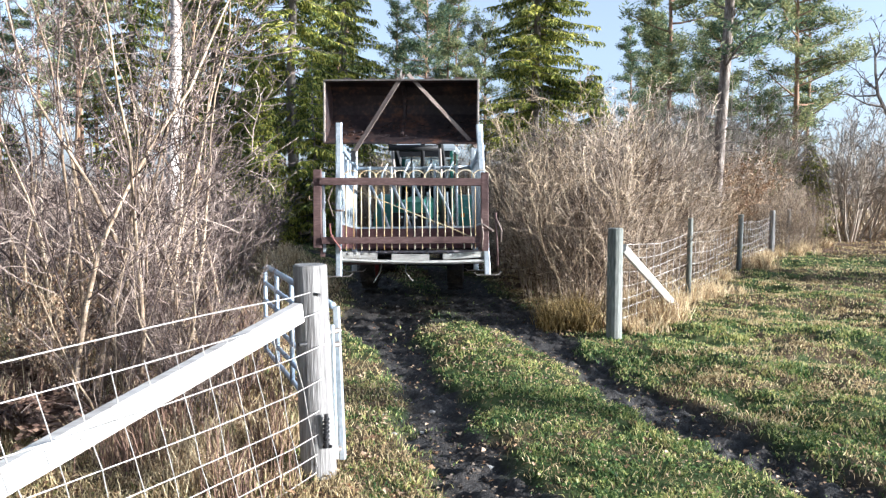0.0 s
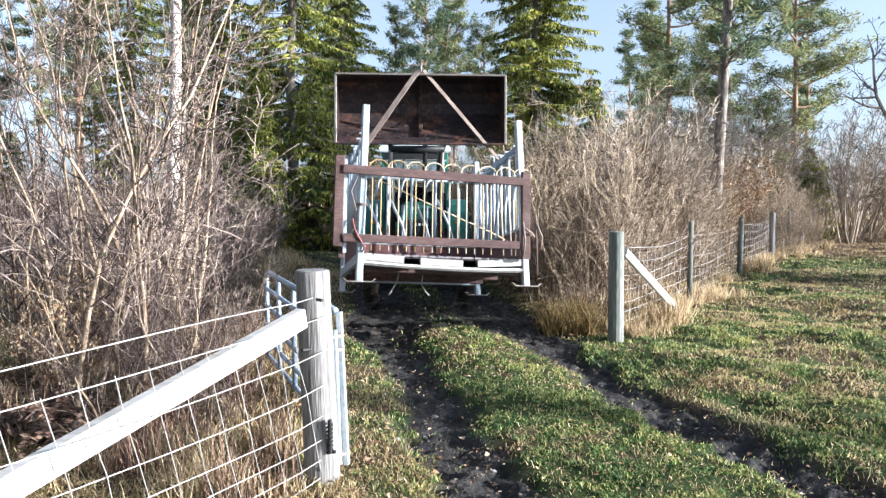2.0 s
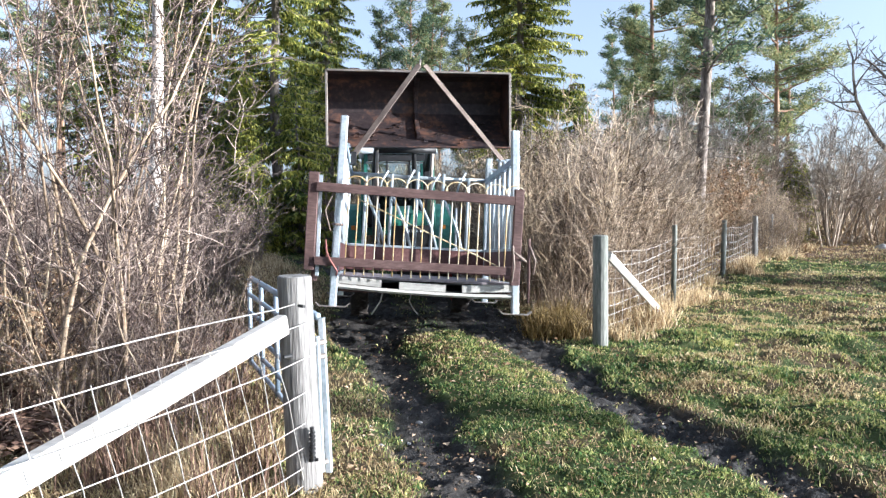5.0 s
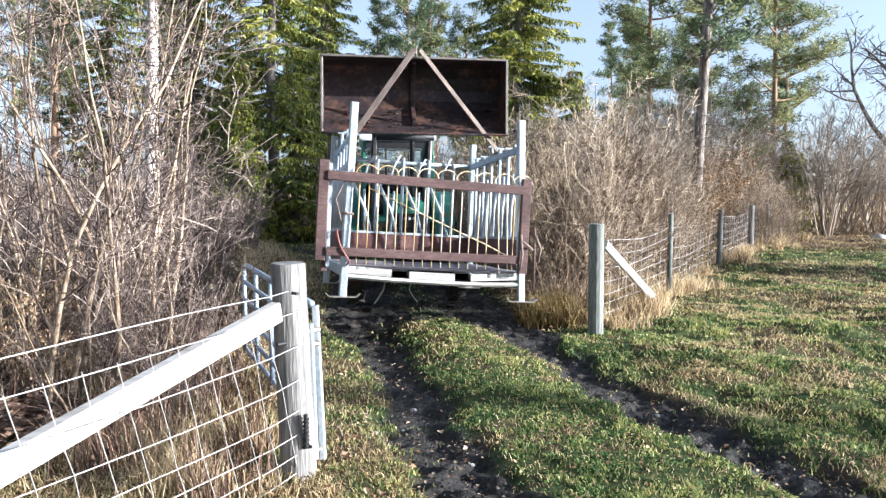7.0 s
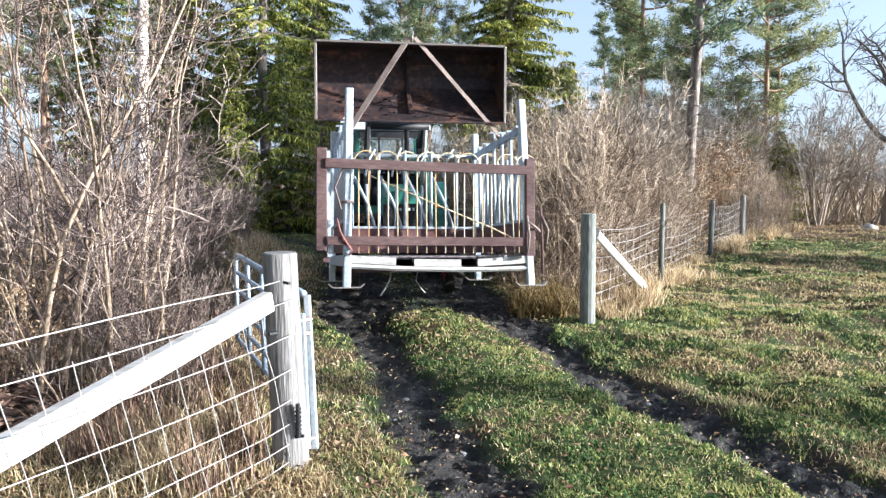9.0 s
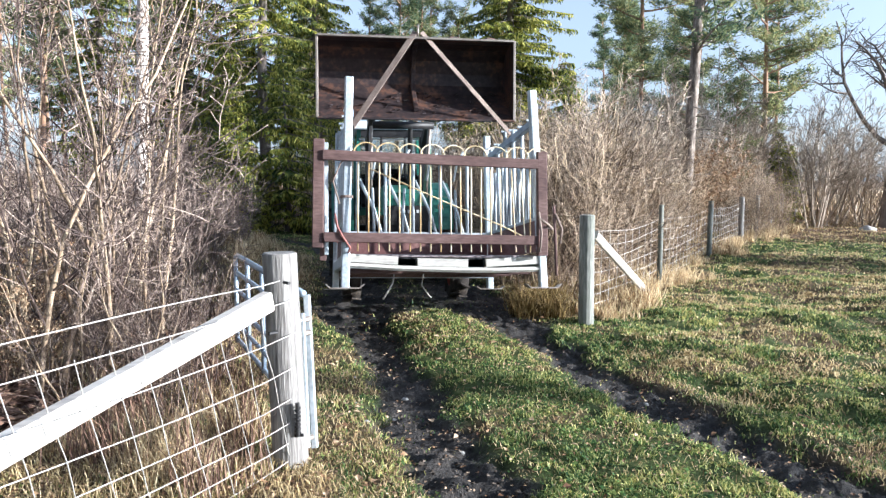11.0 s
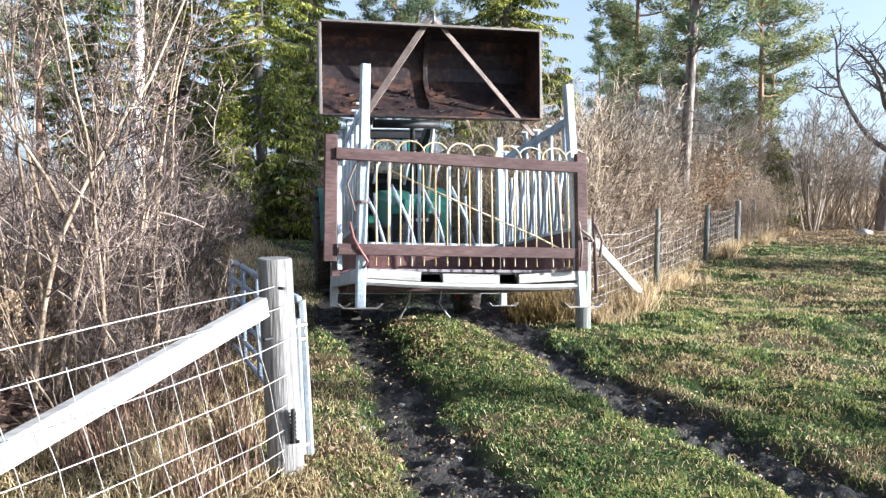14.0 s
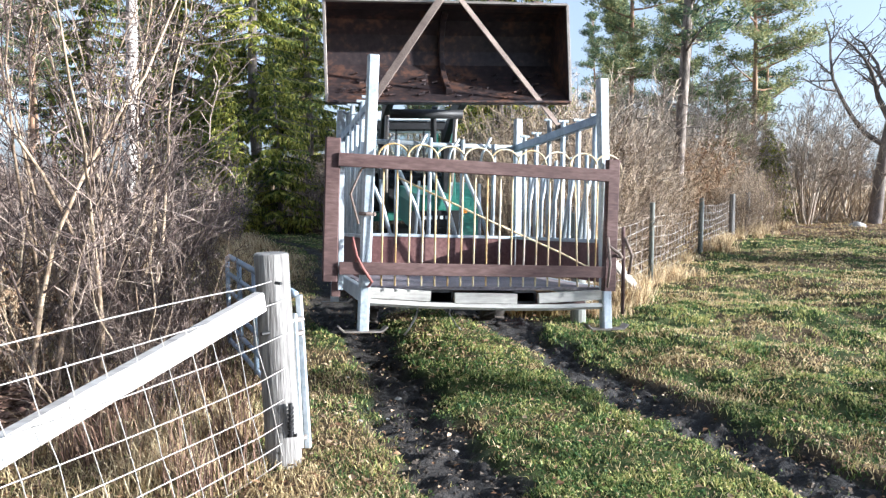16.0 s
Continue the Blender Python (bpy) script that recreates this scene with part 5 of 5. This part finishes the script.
spread_ = np.repeat(nrng.uniform(0.04, 0.13, len(cx)), m_)
x = np.repeat(cx, m_) + nrng.normal(0, 1, len(cx) * m_) * spread_
y = np.repeat(cy, m_) + nrng.normal(0, 1, len(cx) * m_) * spread_
tall_h = np.repeat(nrng.uniform(0.1, 0.42, len(cx)) * np.clip(nrng.normal(0.9, 0.25, len(cx)), 0.4, 1.3), m_) * nrng.uniform(0.4, 1.1, len(x))
blades("tall_dry_grass", x, y, tall_h, 0.0015 + 0.0004 * y, nrng.uniform(0.1, 1.15, len(x)), M_STRAW, "tall withered grass tufts along the fence and thicket", "dry grass", nrng)

# ochre tussocks at the hedge's foot
M_TUSSOCK = material("ochre_tussock", [(0.06, 0.042, 0.016), (0.18, 0.125, 0.045), (0.38, 0.28, 0.11)], 0.75, 0, 0.8, 6, 0, island=0.5, translucent=0.3)
cx, cy = zip(*[(rng.uniform(0.95, 1.5), rng.uniform(8.35, 9.0)) for _ in range(16)])
x = np.repeat(cx, 90) + nrng.normal(0, 0.08, len(cx) * 90)
y = np.repeat(cy, 90) + nrng.normal(0, 0.08, len(cx) * 90)
blades("tussocks", x, y, nrng.uniform(0.08, 0.42, len(x)), 0.0016 + 0.0004 * y, nrng.uniform(0.2, 1.2, len(x)), M_TUSSOCK, "ochre-brown grass tussocks at the foot of the hedge", "dry grass", nrng)

cx, cy = [], []
for _ in range(60):
    yy = rng.uniform(3.4, 8.5)
    cx.append(-rng.uniform(0.28, 0.66) * yy), cy.append(yy)
x = np.repeat(cx, 40) + nrng.normal(0, 0.09, len(cx) * 40)
y = np.repeat(cy, 40) + nrng.normal(0, 0.09, len(cx) * 40)
blades("dead_stalks", x, y, nrng.uniform(0.08, 0.5, len(x)), 0.0018 + 0.0004 * y, nrng.uniform(0.05, 0.7, len(x)), M_FERN, "rust-brown dead stalks standing below the saplings", "dead stalks", nrng)

x, y = scatter(24000, 2.6, 24, nrng)
xe, ye = nrng.uniform(5.5, 19, 16000), nrng.uniform(15.5, 25, 16000)
fe = nrng.random(16000) < np.clip((ye - 15.5) / 5 + 0.25 * wobble(xe, ye, 0.8, 17), 0.02, 1) ** 1.5
x, y = np.concatenate([x, xe[fe]]), np.concatenate([y, ye[fe]])
wet = rut_mask(x, y)
lx = np.concatenate([nrng.uniform(-1.6, 1.9, 300), nrng.normal(0.25, 0.4, 320)])
ly = np.concatenate([nrng.uniform(4.2, 9.0, 300), nrng.normal(6.7, 0.6, 320)])
big_from = len(x)
x, y = np.concatenate([x, lx]), np.concatenate([y, ly])
wet = rut_mask(x, y)
large = np.arange(len(x)) >= big_from
keep = large | (nrng.random(len(x)) < (0.34 + 0.66 * litter_mask(x, y)) * (1 - 0.45 * wet))
x, y, large = x[keep], y[keep], large[keep]
c = len(x)
mid = np.stack([x, y, ground_z(x, y) + nrng.uniform(0.008, 0.04, c)], 1)
d1 = nrng.normal(size=(c, 3)) * np.array([1, 1, 0.3])
d1 /= np.linalg.norm(d1, axis=1)[:, None]
d2 = np.cross(d1, np.array([0, 0, 1.0]) + nrng.normal(0, 0.3, (c, 3)))
size = (nrng.uniform(0.006, 0.016, c) * np.where(nrng.random(c) < 0.12, 1.7, 1) * (1 + np.clip(y - 12, 0, 12) * 0.06) * np.where(large, 1.35, 1))[:, None]
lift = np.array([0, 0, 1.0]) * size * 0.35
v = np.stack([mid - d1 * size, mid + d2 * size * 0.6 + lift, mid + d1 * size * 1.1, mid - d2 * size * 0.6 + lift], 1).reshape(-1, 3)
q = np.arange(c) * 4
tri = np.concatenate([np.stack([q, q + 1, q + 2], 1), np.stack([q, q + 2, q + 3], 1)])
tagged(fast_mesh("fallen_leaves", v, tri, M_LEAF), "curled brown fallen leaves scattered over the grass", "leaves", kind="stuff")

# clods of mud in the ruts
x, y = scatter(42000, 2.6, 14, nrng)
keep = nrng.random(len(x)) < rut_mask(x, y) ** 2 * 0.9
x, y = x[keep], y[keep]
c = len(x)
size = (0.004 + 0.015 * nrng.random(c) ** 2.2)[:, None]
mid = np.stack([x, y, ground_z(x, y)], 1)
oct_ = np.array([(1, 0, 0), (0, 1, 0), (-1, 0, 0), (0, -1, 0), (0, 0, 0.6)])
v = (mid[:, None, :] + (oct_[None] + nrng.normal(0, 0.32, (c, 5, 3))) * size[:, None, :]).reshape(-1, 3)
q = np.arange(c) * 5
tri = np.concatenate([np.stack([q + i, q + (i + 1) % 4, q + 4], 1) for i in range(4)])
M_CLOD = material("mud_clod", [(0.026, 0.021, 0.018), (0.056, 0.046, 0.038), (0.12, 0.097, 0.076)], 0.85, 0, 6, 30, 0, island=0.5)
tagged(fast_mesh("mud_clods", v, tri, M_CLOD), "crumbled clods of dark mud in the wheel ruts", "mud", kind="stuff")

# dead fern below the saplings
rng = random.Random(61)
fern = thing("dead_fern", "rust-brown collapsed dead fern under the saplings", "fern", "dead ferns")
base, tip = [], []
for _ in range(46):
    a = rng.uniform(0, 6.283)
    for k in range(26):
        s = k / 26
        p = np.array([math.cos(a) * 0.55 * s, math.sin(a) * 0.55 * s, 0.05 + 0.5 * s - 0.55 * s * s + rng.gauss(0, 0.02)])
        for sg in (-1, 1):
            base.append(p)
            tip.append(p + np.array([-math.sin(a) * sg, math.cos(a) * sg, rng.uniform(-0.6, 0.3)]) * 0.12 * (1.1 - s))
v, f = leaf_quads(np.array(base), np.array(tip), np.full(len(base), 0.012), nrng)
fast_mesh("fronds", v, f, M_FERN, fern)
fern.matrix_basis = spot(-2.75, 4.5)
for x, y in ((-3.2, 4.9), (-2.4, 4.9), (-3.6, 5.4), (-2.3, 5.9)):
    copy_thing(fern, Matrix()).matrix_basis = spot(x, y, rng.uniform(0, 6), rng.uniform(0.7, 1.1))


def boulder(x, y, size, seed):
    bm = bmesh.new()
    bmesh.ops.create_icosphere(bm, subdivisions=3, radius=1)
    for vert in bm.verts:
        k = 1 + 0.25 * noise.noise(vert.co * 1.4 + Vector((seed, 0, 0))) + 0.08 * noise.noise(vert.co * 4 + Vector((seed, 3, 0)))
        vert.co = Vector((vert.co.x * 1.3, vert.co.y, vert.co.z * 0.7)) * k * size
    me = bpy.data.meshes.new("boulder")
    bm.to_mesh(me)
    bm.free()
    me.materials.append(M_STONE)
    ob = tagged(new("boulder", me), "pale grey fieldstone lying in the grass", "stone", "stones")
    ob.matrix_basis = spot(x, y)
    return ob


for x, y, s, k in ((13.6, 22.8, 0.21, 1), (-0.28, 5.25, 0.02, 2), (-0.2, 5.05, 0.016, 3), (-0.42, 6.0, 0.016, 4), (0.12, 4.2, 0.018, 5), (-0.5, 4.6, 0.016, 6), (1.5, 5.1, 0.016, 7), (-0.62, 5.0, 0.012, 8), (-0.33, 4.8, 0.013, 9), (-0.7, 5.6, 0.013, 10), (-0.45, 5.4, 0.011, 11), (-0.85, 4.35, 0.014, 12), (-0.8, 4.0, 0.018, 13), (-0.95, 4.15, 0.012, 14), (0.05, 6.9, 0.013, 15)):
    boulder(x, y, s, k)

# ---- what moves ----
FEEDER_PATH = [
    (0.0, pose(-0.901, 10.056, 3.163, -4.67, -0.74, 3.54)),
    (0.5, pose(-0.864, 9.754, 3.145, -5.33, 0.78, 5.90)),
    (1.0, pose(-0.757, 9.517, 3.147, -7.65, 4.85, 9.21)),
    (1.5, pose(-0.698, 9.290, 3.127, -9.62, 5.38, 12.14)),
    (2.0, pose(-0.627, 9.118, 3.124, -10.54, 3.18, 14.58)),
    (2.5, pose(-0.554, 8.898, 3.134, -7.69, 0.12, 15.67)),
    (3.0, pose(-0.480, 8.727, 3.119, -5.20, -0.19, 13.52)),
    (3.5, pose(-0.439, 8.552, 3.108, -4.44, 1.75, 9.35)),
    (4.0, pose(-0.389, 8.443, 3.103, -5.70, 4.31, 5.80)),
    (6.5, pose(-0.379, 8.379, 3.120, -2.51, 2.53, 11.44)),
    (7.0, pose(-0.395, 8.352, 3.118, -3.49, 3.71, 14.23)),
    (7.5, pose(-0.406, 8.440, 3.107, -7.92, 3.74, 14.73)),
    (8.0, pose(-0.407, 8.419, 3.088, -10.16, 2.32, 14.60)),
    (8.5, pose(-0.373, 8.319, 3.101, -8.80, 1.12, 13.77)),
    (9.0, pose(-0.358, 8.256, 3.116, -6.30, 1.15, 12.71)),
    (11.5, pose(-0.236, 7.764, 3.119, -9.26, 1.42, 10.63)),
    (12.0, pose(-0.208, 7.628, 3.131, -6.85, 1.50, 10.77)),
    (12.5, pose(-0.172, 7.453, 3.140, -3.91, 2.68, 11.33)),
    (13.0, pose(-0.130, 7.310, 3.138, -3.90, 3.39, 12.22)),
    (13.5, pose(-0.090, 7.187, 3.129, -6.55, 3.07, 13.26)),
    (14.0, pose(-0.061, 7.068, 3.118, -9.09, 2.20, 14.05)),
    (14.5, pose(-0.013, 6.928, 3.120, -10.27, 1.57, 14.58)),
    (15.0, pose(0.049, 6.716, 3.128, -7.56, 2.04, 15.04)),
    (15.5, pose(0.090, 6.457, 3.140, -3.83, 2.23, 14.77)),
    (16.0, pose(0.141, 6.265, 3.135, -3.66, 2.65, 13.39)),
]
TRACTOR_PATH = [
    (0.0, -0.963, 10.042, -1.99),
    (0.5, -0.921, 9.765, 0.14),
    (1.0, -0.782, 9.507, 2.16),
    (1.5, -0.703, 9.282, 3.97),
    (2.0, -0.625, 9.121, 5.54),
    (2.5, -0.564, 8.963, 6.73),
    (3.0, -0.495, 8.814, 7.71),
    (3.5, -0.464, 8.658, 8.36),
    (4.0, -0.426, 8.530, 8.76),
    (6.5, -0.404, 8.420, 8.52),
    (7.0, -0.413, 8.427, 7.81),
    (7.5, -0.410, 8.431, 7.19),
    (8.0, -0.401, 8.416, 6.99),
    (8.5, -0.382, 8.360, 7.56),
    (9.0, -0.357, 8.262, 8.26),
    (11.5, -0.249, 7.759, 8.67),
    (12.0, -0.219, 7.615, 8.99),
    (12.5, -0.188, 7.467, 9.42),
    (13.0, -0.141, 7.304, 10.14),
    (13.5, -0.089, 7.122, 11.03),
    (14.0, -0.045, 6.978, 11.89),
    (14.5, 0.011, 6.828, 11.99),
    (15.0, 0.065, 6.660, 10.97),
    (15.5, 0.113, 6.499, 9.47),
    (16.0, 0.155, 6.325, 8.28),
]
BUCKET_PATH = [
    (0.0, pose(0, 0, 2.269, 2.03, 0.01, 0)),
    (0.5, pose(0, 0, 2.262, 1.43, -0.10, 0)),
    (1.0, pose(0, 0, 2.271, 0.88, 0.28, 0)),
    (1.5, pose(0, 0, 2.264, 0.51, -0.06, 0)),
    (2.0, pose(0, 0, 2.262, 0.40, 0.23, 0)),
    (2.5, pose(0, 0, 2.263, 0.56, 0.15, 0)),
    (3.0, pose(0, 0, 2.244, 0.99, 0.49, 0)),
    (3.5, pose(0, 0, 2.238, 1.38, 0.48, 0)),
    (4.0, pose(0, 0, 2.222, 1.61, -0.09, 0)),
    (6.5, pose(0, 0, 2.232, 0.29, 0.51, 0)),
    (7.0, pose(0, 0, 2.232, 0.15, 0.46, 0)),
    (7.5, pose(0, 0, 2.230, 0.11, 0.42, 0)),
    (8.0, pose(0, 0, 2.229, 0.22, 0.24, 0)),
    (8.5, pose(0, 0, 2.235, 0.60, 0.35, 0)),
    (9.0, pose(0, 0, 2.238, 1.08, 0.37, 0)),
    (11.5, pose(0, 0, 2.249, 0.03, 0.28, 0)),
    (12.0, pose(0, 0, 2.254, -0.11, 0.62, 0)),
    (12.5, pose(0, 0, 2.258, -0.33, 0.61, 0)),
    (13.0, pose(0, 0, 2.250, -0.53, 0.79, 0)),
    (13.5, pose(0, 0, 2.241, -0.75, 0.90, 0)),
    (14.0, pose(0, 0, 2.233, -1.10, 0.31, 0)),
    (14.5, pose(0, 0, 2.248, -1.47, 0.10, 0)),
    (15.0, pose(0, 0, 2.247, -2.06, 0.24, 0)),
    (15.5, pose(0, 0, 2.246, -2.88, 0.05, 0)),
    (16.0, pose(0, 0, 2.254, -3.31, -0.54, 0)),
]


def motions():
    walk(feeder, FEEDER_PATH)
    walk(tractor, [(t, pose(x, y, 0, 0, 0, rz)) for t, x, y, rz in TRACTOR_PATH])
    walk(bucket, BUCKET_PATH)
    for w, x, y, r in WHEELS:
        rows, gone, last = [], 0.0, TRACTOR_PATH[0]
        for row in TRACTOR_PATH:
            gone += last[2] - row[2]
            last = row
            rows.append((row[0], pose(x, y, r, math.degrees(gone / r), 0, 0)))
        walk(w, rows)


motions()
